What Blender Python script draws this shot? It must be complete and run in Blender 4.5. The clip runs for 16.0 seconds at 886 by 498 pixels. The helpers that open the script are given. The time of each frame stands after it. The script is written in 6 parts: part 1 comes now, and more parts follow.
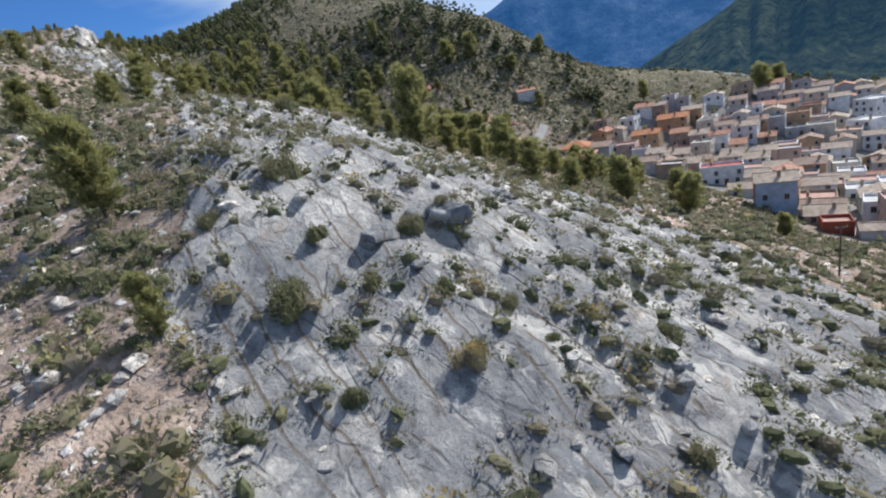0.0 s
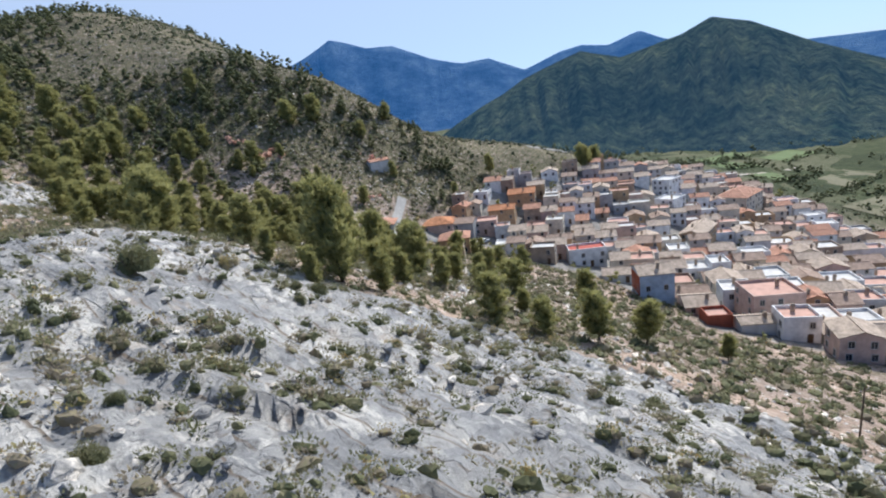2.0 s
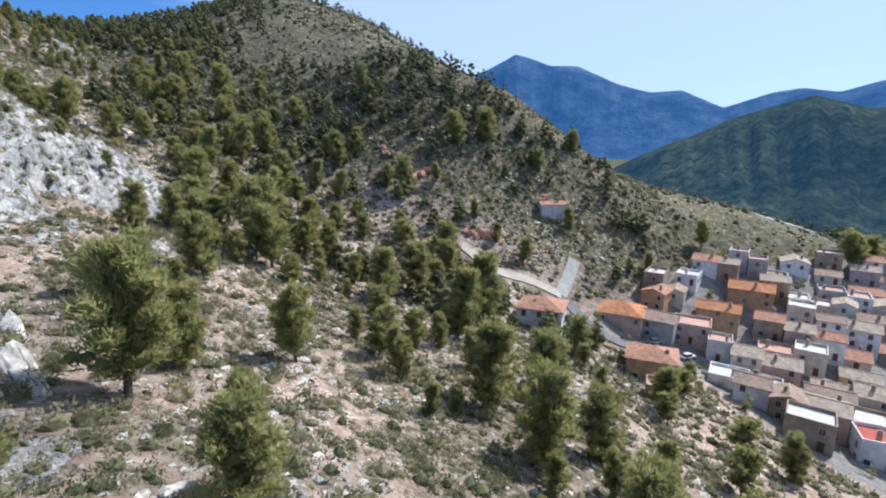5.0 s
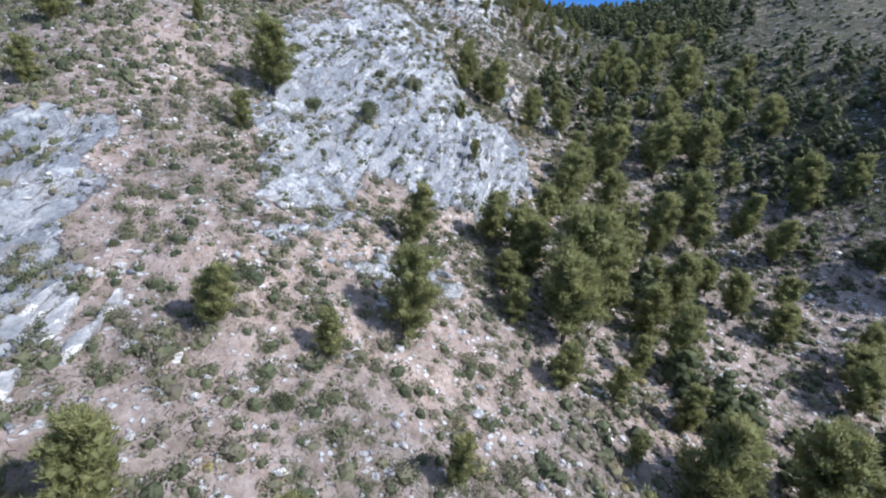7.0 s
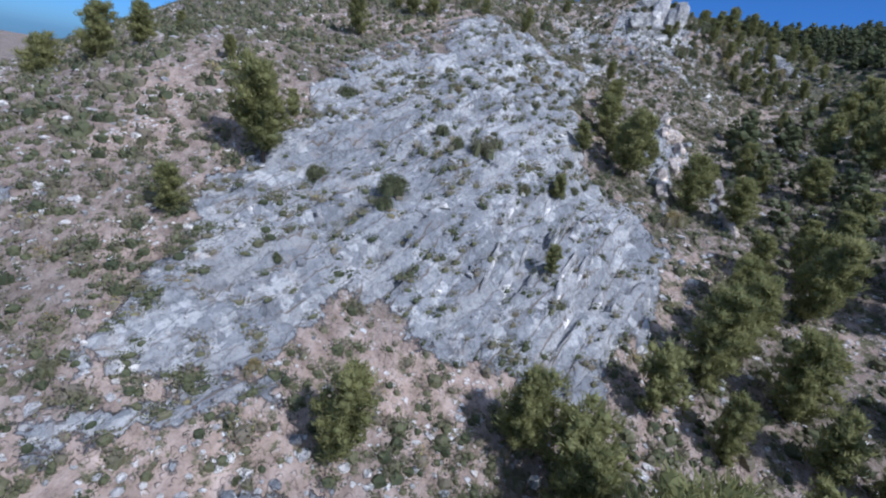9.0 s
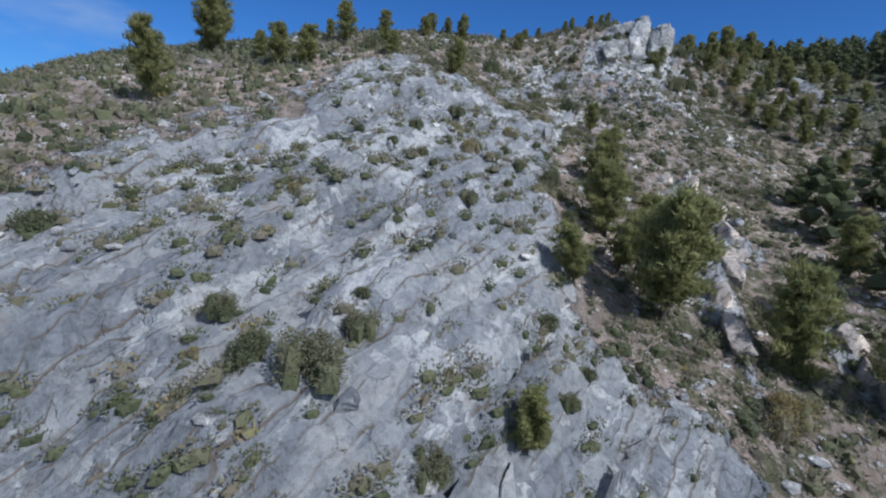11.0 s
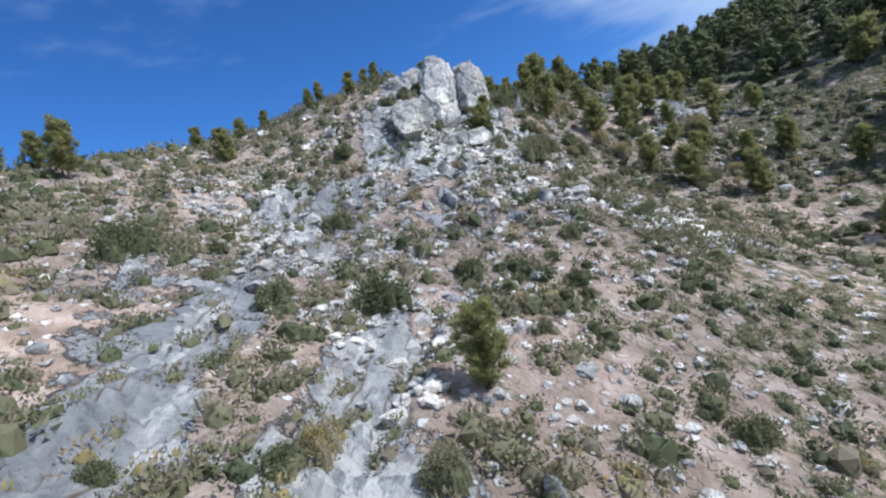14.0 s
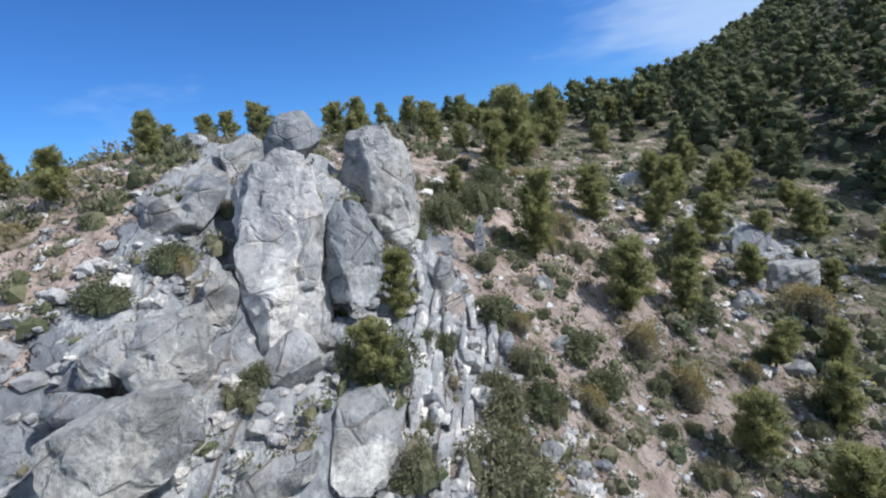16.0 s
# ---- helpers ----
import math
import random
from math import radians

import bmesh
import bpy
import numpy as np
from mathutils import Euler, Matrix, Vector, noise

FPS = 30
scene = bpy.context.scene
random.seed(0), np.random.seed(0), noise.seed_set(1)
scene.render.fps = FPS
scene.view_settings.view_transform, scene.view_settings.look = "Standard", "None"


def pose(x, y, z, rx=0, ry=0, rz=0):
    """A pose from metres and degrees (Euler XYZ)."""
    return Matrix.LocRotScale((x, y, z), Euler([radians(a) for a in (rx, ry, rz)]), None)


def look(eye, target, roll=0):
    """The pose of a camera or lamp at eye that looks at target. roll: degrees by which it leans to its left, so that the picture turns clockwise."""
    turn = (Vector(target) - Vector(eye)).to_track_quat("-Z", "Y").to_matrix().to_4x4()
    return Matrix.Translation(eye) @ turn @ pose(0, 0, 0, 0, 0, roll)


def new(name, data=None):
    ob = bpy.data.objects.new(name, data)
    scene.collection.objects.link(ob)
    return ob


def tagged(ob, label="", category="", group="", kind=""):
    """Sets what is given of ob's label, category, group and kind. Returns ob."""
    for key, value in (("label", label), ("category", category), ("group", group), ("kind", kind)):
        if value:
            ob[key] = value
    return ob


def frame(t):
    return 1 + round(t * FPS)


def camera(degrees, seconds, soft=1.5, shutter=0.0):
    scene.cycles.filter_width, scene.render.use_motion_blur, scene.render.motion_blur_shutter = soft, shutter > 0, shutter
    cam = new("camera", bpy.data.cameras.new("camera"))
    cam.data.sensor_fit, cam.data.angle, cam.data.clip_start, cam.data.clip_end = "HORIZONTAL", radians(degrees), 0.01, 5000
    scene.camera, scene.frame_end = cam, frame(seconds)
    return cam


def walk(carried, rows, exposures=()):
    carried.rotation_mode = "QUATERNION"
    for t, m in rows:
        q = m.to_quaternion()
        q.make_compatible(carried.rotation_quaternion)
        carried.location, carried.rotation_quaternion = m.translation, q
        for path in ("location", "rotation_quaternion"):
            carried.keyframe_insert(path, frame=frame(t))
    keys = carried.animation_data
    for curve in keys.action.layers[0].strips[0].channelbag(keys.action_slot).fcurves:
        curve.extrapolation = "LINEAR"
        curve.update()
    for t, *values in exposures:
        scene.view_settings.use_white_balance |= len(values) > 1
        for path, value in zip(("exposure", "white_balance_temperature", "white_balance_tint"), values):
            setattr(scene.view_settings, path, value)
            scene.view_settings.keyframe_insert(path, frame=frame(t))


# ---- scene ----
# camera: a drone that climbs along the hillside, turns left to the rock wall and rises to the summit crag
cam = camera(86.6, 16.0, soft=2.1)
PATH = [
    (0.0, 2.50, -0.73, 2.33, 72.56, 11.89, 4.35),
    (0.5, -2.86, 4.61, 6.60, 72.05, 8.76, 4.72),
    (1.0, -6.79, 10.29, 9.80, 72.81, 7.52, 0.55),
    (1.5, -9.84, 17.15, 12.06, 73.39, 8.51, -8.86),
    (2.0, -11.33, 24.85, 13.93, 74.15, 8.64, -17.78),
    (2.5, -12.00, 32.54, 15.37, 75.15, 8.17, -18.87),
    (3.0, -11.71, 40.66, 16.61, 75.54, 7.89, -17.98),
    (3.2, -11.22, 44.06, 17.32, 75.58, 8.06, -17.51),
    (5.3, -8.02, 81.66, 20.00, 77.24, -2.01, 9.64),
    (5.5, -7.24, 86.04, 20.35, 77.14, -2.78, 16.26),
    (6.0, -6.75, 97.18, 21.06, 76.10, -4.72, 31.14),
    (6.5, -6.51, 108.71, 22.68, 74.29, -5.97, 45.60),
    (7.0, -8.66, 119.75, 24.45, 72.69, -7.33, 57.86),
    (7.5, -12.76, 129.81, 26.65, 71.64, -9.93, 68.16),
    (8.0, -18.67, 138.71, 29.38, 70.95, -11.23, 77.62),
    (8.2, -20.92, 141.38, 30.37, 70.74, -11.14, 80.30),
    (10.3, -60.26, 164.01, 35.84, 76.18, -4.75, 79.37),
    (10.5, -64.58, 165.62, 36.29, 78.65, -4.39, 78.76),
    (11.0, -74.94, 169.34, 37.71, 78.81, -3.97, 77.89),
    (11.5, -85.39, 172.53, 39.11, 78.73, -3.01, 77.00),
    (12.0, -95.60, 176.18, 41.17, 83.57, 3.94, 74.15),
    (12.5, -105.66, 180.06, 43.75, 83.96, 10.10, 70.26),
    (13.0, -114.86, 185.00, 46.20, 85.42, 15.12, 63.66),
    (13.5, -123.48, 190.51, 49.14, 87.43, 16.05, 58.45),
    (14.0, -131.14, 196.85, 52.40, 85.28, 13.81, 54.15),
    (14.5, -138.74, 204.22, 55.82, 84.16, 11.77, 50.19),
    (15.0, -145.86, 211.53, 59.65, 83.38, 10.61, 47.94),
    (15.5, -152.81, 219.75, 64.62, 83.33, 9.08, 48.26),
    (16.0, -158.49, 228.10, 71.42, 78.52, 8.02, 47.38),
]
walk(cam, [(t, pose(x, y, z, rx, ry, rz)) for t, x, y, z, rx, ry, rz in PATH], [(0.0, 0.3, 6300, 10), (0.5, 0.45, 6300, 10), (3.2, 0.45, 6250, 10), (5.5, 0.6, 6000, 10), (7.0, 0.4, 5450, 13), (8.2, 0.1, 5250, 17), (10.3, -0.3, 5400, 10), (12.5, -0.05, 5600, 10), (14.5, 0.3, 5700, 10), (16.0, 0.3, 5800, 10)])

# ---- sky, sun and exposure ----
SUN_AZIMUTH, SUN_HEIGHT = radians(52), radians(46)   # from +y towards +x
world = bpy.data.worlds.new("sky")
scene.world = world
world.use_nodes = True
wn = world.node_tree.nodes
sky = wn.new("ShaderNodeTexSky")
sky.sky_type = "NISHITA"
sky.sun_disc = False
sky.sun_elevation, sky.sun_rotation = SUN_HEIGHT, SUN_AZIMUTH
sky.altitude, sky.air_density, sky.dust_density, sky.ozone_density = 500, 0.85, 1.0, 5.0
wn["Background"].inputs["Strength"].default_value = 0.095
tint = wn.new("ShaderNodeMix")   # clear mountain air, a deeper blue
tint.data_type, tint.blend_type = "RGBA", "MULTIPLY"
tint.inputs[0].default_value = 1.0
tint.inputs[7].default_value = (0.53, 0.86, 1.2, 1)
world.node_tree.links.new(sky.outputs["Color"], tint.inputs[6])
# thin cirrus drawn out across the sky
heaven = wn.new("ShaderNodeTexCoord")
drawn_out = wn.new("ShaderNodeMapping")
drawn_out.inputs["Rotation"].default_value = (0.25, 0.35, radians(35))
drawn_out.inputs["Scale"].default_value = (0.8, 1.9, 5.0)
wisps = wn.new("ShaderNodeTexNoise")
wisps.inputs["Scale"].default_value, wisps.inputs["Detail"].default_value, wisps.inputs["Roughness"].default_value = 0.9, 5, 0.6
thin = wn.new("ShaderNodeMapRange")
thin.interpolation_type = "SMOOTHSTEP"
thin.inputs["From Min"].default_value, thin.inputs["From Max"].default_value, thin.inputs["To Max"].default_value = 0.50, 0.74, 0.7
sunward = wn.new("ShaderNodeVectorMath")   # the veil is thicker towards the sun
sunward.operation = "DOT_PRODUCT"
sunward.inputs[1].default_value = (math.sin(SUN_AZIMUTH) * math.cos(SUN_HEIGHT), math.cos(SUN_AZIMUTH) * math.cos(SUN_HEIGHT), math.sin(SUN_HEIGHT))
veil = wn.new("ShaderNodeMapRange")
veil.interpolation_type = "SMOOTHSTEP"
veil.inputs["From Min"].default_value, veil.inputs["From Max"].default_value, veil.inputs["To Max"].default_value = 0.10, 0.62, 0.34
heavy = wn.new("ShaderNodeMath")
heavy.operation = "ADD"
cirrus = wn.new("ShaderNodeMix")
cirrus.data_type = "RGBA"
cirrus.inputs[7].default_value = (5.2, 6.2, 7.6, 1)
for a, b in ((heaven.outputs["Generated"], drawn_out.inputs["Vector"]), (drawn_out.outputs[0], wisps.inputs["Vector"]), (heaven.outputs["Generated"], sunward.inputs[0]), (sunward.outputs["Value"], veil.inputs["Value"]), (wisps.outputs["Fac"], heavy.inputs[0]), (veil.outputs["Result"], heavy.inputs[1]), (heavy.outputs[0], thin.inputs["Value"]),
             (thin.outputs["Result"], cirrus.inputs[0]), (tint.outputs[2], cirrus.inputs[6]), (cirrus.outputs[2], wn["Background"].inputs["Color"])):
    world.node_tree.links.new(a, b)

sun_data = bpy.data.lights.new("sun", "SUN")
sun_data.energy, sun_data.angle, sun_data.color = 4.1, radians(0.53), (1.0, 0.97, 0.92)
sun = new("sun", sun_data)
SUN_WAY = Vector((math.sin(SUN_AZIMUTH) * math.cos(SUN_HEIGHT), math.cos(SUN_AZIMUTH) * math.cos(SUN_HEIGHT), math.sin(SUN_HEIGHT)))
sun.matrix_world = look(SUN_WAY * 200, (0, 0, 0))

# ---- materials ----
def material(name):
    mat = bpy.data.materials.new(name)
    mat.use_nodes = True
    return mat, mat.node_tree.nodes, mat.node_tree.links, mat.node_tree.nodes["Principled BSDF"]


def math_node(nodes, links, kind, a, b=None, clamp=False):
    node = nodes.new("ShaderNodeMath")
    node.operation, node.use_clamp = kind, clamp
    for socket, value in zip(node.inputs, (a, b)):
        if value is None:
            continue
        if isinstance(value, (int, float)):
            socket.default_value = value
        else:
            links.new(value, socket)
    return node.outputs[0]


def noise_node(nodes, links, vector, scale, detail=4, rough=0.55):
    node = nodes.new("ShaderNodeTexNoise")
    node.inputs["Scale"].default_value = scale
    node.inputs["Detail"].default_value = detail
    node.inputs["Roughness"].default_value = rough
    links.new(vector, node.inputs["Vector"])
    return node.outputs["Fac"]


def ramp_node(nodes, links, fac, stops):
    node = nodes.new("ShaderNodeValToRGB")
    while len(node.color_ramp.elements) < len(stops):
        node.color_ramp.elements.new(0.5)
    for element, (place, colour) in zip(node.color_ramp.elements, stops):
        element.position, element.color = place, (*colour, 1)
    links.new(fac, node.inputs["Fac"])
    return node.outputs["Color"]


def mix_node(nodes, links, fac, a, b, blend="MIX"):
    node = nodes.new("ShaderNodeMix")
    node.data_type, node.blend_type = "RGBA", blend
    for socket, value in ((node.inputs[0], fac), (node.inputs[6], a), (node.inputs[7], b)):
        if isinstance(value, (int, float)):
            socket.default_value = value
        elif isinstance(value, tuple):
            socket.default_value = (*value, 1)
        else:
            links.new(value, socket)
    return node.outputs[2]


def bump_node(nodes, links, height, strength, distance, shader, normal=None):
    node = nodes.new("ShaderNodeBump")
    node.inputs["Strength"].default_value, node.inputs["Distance"].default_value = strength, distance
    links.new(height, node.inputs["Height"])
    if normal is not None:
        links.new(normal, node.inputs["Normal"])
    if shader is not None:
        links.new(node.outputs["Normal"], shader.inputs["Normal"])
    return node.outputs["Normal"]


def place_node(nodes):
    return nodes.new("ShaderNodeTexCoord").outputs["Object"]


def smooth_step(nodes, links, value, low, high):
    node = nodes.new("ShaderNodeMapRange")
    node.interpolation_type = "SMOOTHSTEP"
    node.inputs["From Min"].default_value, node.inputs["From Max"].default_value = low, high
    links.new(value, node.inputs["Value"])
    return node.outputs["Result"]


def along_bedding(nodes, links, where, along, across):
    """Coordinates stretched along the bedding of the rock, in features a metre."""
    node = nodes.new("ShaderNodeMapping")
    node.inputs["Rotation"].default_value = (0, 0, radians(-132))
    turned = nodes.new("ShaderNodeMapping")
    turned.inputs["Scale"].default_value = (along, across, across)
    climb = nodes.new("ShaderNodeMapping")
    climb.inputs["Rotation"].default_value = (0, radians(21), 0)
    links.new(where, node.inputs["Vector"])
    links.new(node.outputs[0], climb.inputs["Vector"])
    links.new(climb.outputs[0], turned.inputs["Vector"])
    return turned.outputs[0]


def cells(nodes, links, where, scale, feature="F1"):
    node = nodes.new("ShaderNodeTexVoronoi")
    node.feature = feature
    node.inputs["Scale"].default_value = scale
    links.new(where, node.inputs["Vector"])
    return node


def warped(nodes, links, where, scale, amount):
    """The place pushed about by a noise, so that straight joints run a little uneven."""
    node = nodes.new("ShaderNodeTexNoise")
    node.inputs["Scale"].default_value, node.inputs["Detail"].default_value = scale, 3
    links.new(where, node.inputs["Vector"])
    push = nodes.new("ShaderNodeVectorMath")
    push.operation = "MULTIPLY_ADD"
    links.new(node.outputs["Color"], push.inputs[0])
    push.inputs[1].default_value = (amount, amount, amount)
    links.new(where, push.inputs[2])
    return push.outputs[0]


def limestone(nodes, links, where, joints=0.4, beds=0.8):
    """Grey karst limestone: jointed blocks of many greys, pale fresh breaks, dark lichen. Gives colour and height."""
    loose = warped(nodes, links, where, 0.7, 0.6)
    bed = along_bedding(nodes, links, warped(nodes, links, where, 0.12, 1.6), 0.11, 0.5)
    block = cells(nodes, links, bed, 1.0)
    crack = cells(nodes, links, bed, 1.0, "DISTANCE_TO_EDGE").outputs["Distance"]
    small = cells(nodes, links, loose, 0.95)
    chip = cells(nodes, links, loose, 0.95, "DISTANCE_TO_EDGE").outputs["Distance"]
    tone = nodes.new("ShaderNodeSeparateColor")
    links.new(block.outputs["Color"], tone.inputs[0])
    speck = nodes.new("ShaderNodeSeparateColor")
    links.new(small.outputs["Color"], speck.inputs[0])
    broad = noise_node(nodes, links, where, 0.13, 5, 0.6)
    streak = noise_node(nodes, links, along_bedding(nodes, links, where, 0.11, 0.62), 1.0, 8, 0.72)
    fine = noise_node(nodes, links, where, 1.5, 8, 0.76)
    fresh = noise_node(nodes, links, along_bedding(nodes, links, loose, 0.12, 0.24), 1.0, 8, 0.72)
    grey = math_node(nodes, links, "ADD", math_node(nodes, links, "MULTIPLY", broad, 0.75), math_node(nodes, links, "MULTIPLY", tone.outputs[0], 0.34))
    grey = math_node(nodes, links, "ADD", grey, math_node(nodes, links, "MULTIPLY", speck.outputs[1], 0.26))
    base = ramp_node(nodes, links, grey, [(0.35, (0.215, 0.217, 0.222)), (0.6, (0.295, 0.295, 0.298)), (0.8, (0.37, 0.362, 0.35)), (1.0, (0.44, 0.42, 0.395))])
    pale = math_node(nodes, links, "ADD", fresh, math_node(nodes, links, "MULTIPLY", math_node(nodes, links, "SUBTRACT", speck.outputs[0], 0.5), 0.12))
    base = mix_node(nodes, links, smooth_step(nodes, links, pale, 0.54, 0.60), base, (0.54, 0.52, 0.49))
    base = mix_node(nodes, links, 1.0, base, ramp_node(nodes, links, streak, [(0.32, (0.80, 0.80, 0.80)), (0.5, (1.0, 1.0, 1.0)), (0.68, (1.18, 1.17, 1.15))]), "MULTIPLY")
    base = mix_node(nodes, links, 1.0, base, ramp_node(nodes, links, fine, [(0.34, (0.60, 0.60, 0.59)), (0.47, (0.97, 0.97, 0.97)), (0.66, (1.22, 1.21, 1.19))]), "MULTIPLY")
    stained = smooth_step(nodes, links, noise_node(nodes, links, where, 0.34, 6, 0.7), 0.56, 0.68)
    base = mix_node(nodes, links, math_node(nodes, links, "MULTIPLY", stained, 0.5), base, (0.36, 0.29, 0.23))
    split = math_node(nodes, links, "MULTIPLY", smooth_step(nodes, links, crack, 0.045, 0.01), smooth_step(nodes, links, noise_node(nodes, links, where, 0.5, 3, 0.6), 0.44, 0.56))
    split_small = math_node(nodes, links, "MULTIPLY", smooth_step(nodes, links, chip, 0.06, 0.02), smooth_step(nodes, links, noise_node(nodes, links, where, 0.9, 4, 0.65), 0.55, 0.64))
    both = math_node(nodes, links, "MAXIMUM", math_node(nodes, links, "MULTIPLY", split, 0.5), math_node(nodes, links, "MULTIPLY", split_small, 0.45))
    colour = mix_node(nodes, links, math_node(nodes, links, "MULTIPLY", both, joints), base, (0.062, 0.056, 0.046))
    height = math_node(nodes, links, "ADD", math_node(nodes, links, "MULTIPLY", streak, 0.6), math_node(nodes, links, "MULTIPLY", fine, 0.62))
    height = math_node(nodes, links, "ADD", height, math_node(nodes, links, "MULTIPLY", tone.outputs[1], 0.55))
    height = math_node(nodes, links, "ADD", height, math_node(nodes, links, "MULTIPLY", speck.outputs[2], 0.36))
    height = math_node(nodes, links, "SUBTRACT", height, math_node(nodes, links, "MULTIPLY", both, 0.4))
    strata = nodes.new("ShaderNodeTexWave")
    strata.wave_profile, strata.bands_direction = "SAW", "Y"
    for key, value in (("Scale", 0.34), ("Distortion", 3.2), ("Detail", 4.0), ("Detail Scale", 0.8), ("Detail Roughness", 0.6)):
        strata.inputs[key].default_value = value
    links.new(along_bedding(nodes, links, warped(nodes, links, where, 0.16, 2.4), 0.16, 0.62), strata.inputs["Vector"])
    height = math_node(nodes, links, "ADD", height, math_node(nodes, links, "MULTIPLY", strata.outputs["Fac"], 0.85))
    crevice = math_node(nodes, links, "MULTIPLY", smooth_step(nodes, links, strata.outputs["Fac"], 0.16, 0.04), smooth_step(nodes, links, noise_node(nodes, links, where, 0.22, 4, 0.6), 0.44, 0.56))
    colour = mix_node(nodes, links, math_node(nodes, links, "MULTIPLY", crevice, beds), colour, (0.17, 0.125, 0.085))
    return colour, height, fine


def ground_material():
    mat, nodes, links, shader = material("hillside")
    where = place_node(nodes)
    masks = {}
    for name in ("rock", "green", "paved", "meadow"):
        node = nodes.new("ShaderNodeAttribute")
        node.attribute_name = name
        masks[name] = node.outputs["Fac"]
    edge = noise_node(nodes, links, where, 0.42, 6, 0.7)
    rockiness = math_node(nodes, links, "ADD", masks["rock"], math_node(nodes, links, "MULTIPLY", math_node(nodes, links, "SUBTRACT", edge, 0.5), 2.3))
    is_rock = smooth_step(nodes, links, rockiness, 0.40, 0.56)
    stone, stone_height, fine = limestone(nodes, links, where)
    # pinkish ochre soil, thick with pale rubble, and low dry herbs
    earth = ramp_node(nodes, links, noise_node(nodes, links, where, 0.55, 6, 0.7), [(0.3, (0.205, 0.15, 0.115)), (0.5, (0.34, 0.26, 0.208)), (0.7, (0.465, 0.375, 0.318))])
    rubble = nodes.new("ShaderNodeTexVoronoi")
    rubble.inputs["Scale"].default_value = 1.25
    rubble.inputs["Randomness"].default_value = 1.0
    rubble.distance = "MANHATTAN"
    links.new(warped(nodes, links, where, 1.1, 0.7), rubble.inputs["Vector"])
    piece = smooth_step(nodes, links, rubble.outputs["Distance"], 0.58, 0.40)
    stones = math_node(nodes, links, "MULTIPLY", smooth_step(nodes, links, noise_node(nodes, links, where, 0.45, 5, 0.65), 0.49, 0.60), piece)
    soil = mix_node(nodes, links, stones, earth, (0.62, 0.59, 0.55))
    herb = smooth_step(nodes, links, math_node(nodes, links, "ADD", noise_node(nodes, links, where, 0.62, 6, 0.72), math_node(nodes, links, "MULTIPLY", masks["green"], 0.16)), 0.54, 0.64)
    leafy = ramp_node(nodes, links, noise_node(nodes, links, where, 3.2, 4, 0.65), [(0.3, (0.06, 0.06, 0.034)), (0.55, (0.135, 0.125, 0.072)), (0.8, (0.23, 0.20, 0.14))])
    soil = mix_node(nodes, links, herb, soil, leafy)
    soil = mix_node(nodes, links, 1.0, soil, ramp_node(nodes, links, noise_node(nodes, links, where, 0.045, 7, 0.68), [(0.36, (0.60, 0.62, 0.60)), (0.5, (0.95, 0.95, 0.95)), (0.64, (1.35, 1.30, 1.25))]), "MULTIPLY")
    colour = mix_node(nodes, links, is_rock, soil, stone)
    plot = cells(nodes, links, where, 0.035)
    plot_tone = nodes.new("ShaderNodeSeparateColor")
    links.new(plot.outputs["Color"], plot_tone.inputs[0])
    grassy = math_node(nodes, links, "ADD", math_node(nodes, links, "MULTIPLY", plot_tone.outputs[0], 0.4), math_node(nodes, links, "MULTIPLY", noise_node(nodes, links, where, 0.12, 8, 0.75), 0.9))
    grass = ramp_node(nodes, links, grassy, [(0.4, (0.030, 0.042, 0.020)), (0.62, (0.062, 0.078, 0.034)), (0.85, (0.13, 0.13, 0.075))])
    colour = mix_node(nodes, links, masks["meadow"], colour, grass)
    paving = ramp_node(nodes, links, noise_node(nodes, links, where, 0.5, 5, 0.6), [(0.3, (0.17, 0.16, 0.15)), (0.7, (0.33, 0.31, 0.285))])
    links.new(mix_node(nodes, links, masks["paved"], colour, paving), shader.inputs["Base Color"])
    shader.inputs["Roughness"].default_value = 0.95
    shader.inputs["Specular IOR Level"].default_value = 0.12
    lumps = math_node(nodes, links, "ADD", math_node(nodes, links, "MULTIPLY", noise_node(nodes, links, where, 0.9, 6, 0.62), 1.0), math_node(nodes, links, "MULTIPLY", piece, 0.25))
    blend = nodes.new("ShaderNodeMix")
    links.new(is_rock, blend.inputs[0])
    links.new(lumps, blend.inputs[2])
    links.new(stone_height, blend.inputs[3])
    bump_node(nodes, links, blend.outputs[0], 1.0, 0.55, shader)
    return mat


GROUND = ground_material()

# ---- the lie of the land ----
# rounded landforms: place x, y, half-width, height over the valley floor
VALLEY = -60.0
HILLS = [
    (-120, 280, 110, 43.7), (-60, -80, 110, 27.9), (-360, 40, 110, 11.1), (-180, 580, 110, 145.6),
    (120, 460, 110, -26.2), (-360, 400, 110, 6.8), (-120, 40, 110, 30.7), (-360, 220, 110, 77.9),
    (0, 460, 110, 82.4), (180, 280, 110, 28.4), (360, 100, 110, -5.2), (60, 220, 110, 4.5),
    (180, -20, 110, 6.4), (360, 520, 110, 9.2), (360, 40, 110, -1.0), (300, 160, 110, -22.1),
    (-360, -80, 110, -4.7), (-300, -80, 110, -11.3), (60, 580, 110, 13.0), (-240, -80, 110, -18.6),
    (-360, 580, 110, 18.1), (-240, 100, 110, 69.6), (-180, 400, 110, 72.5),
]
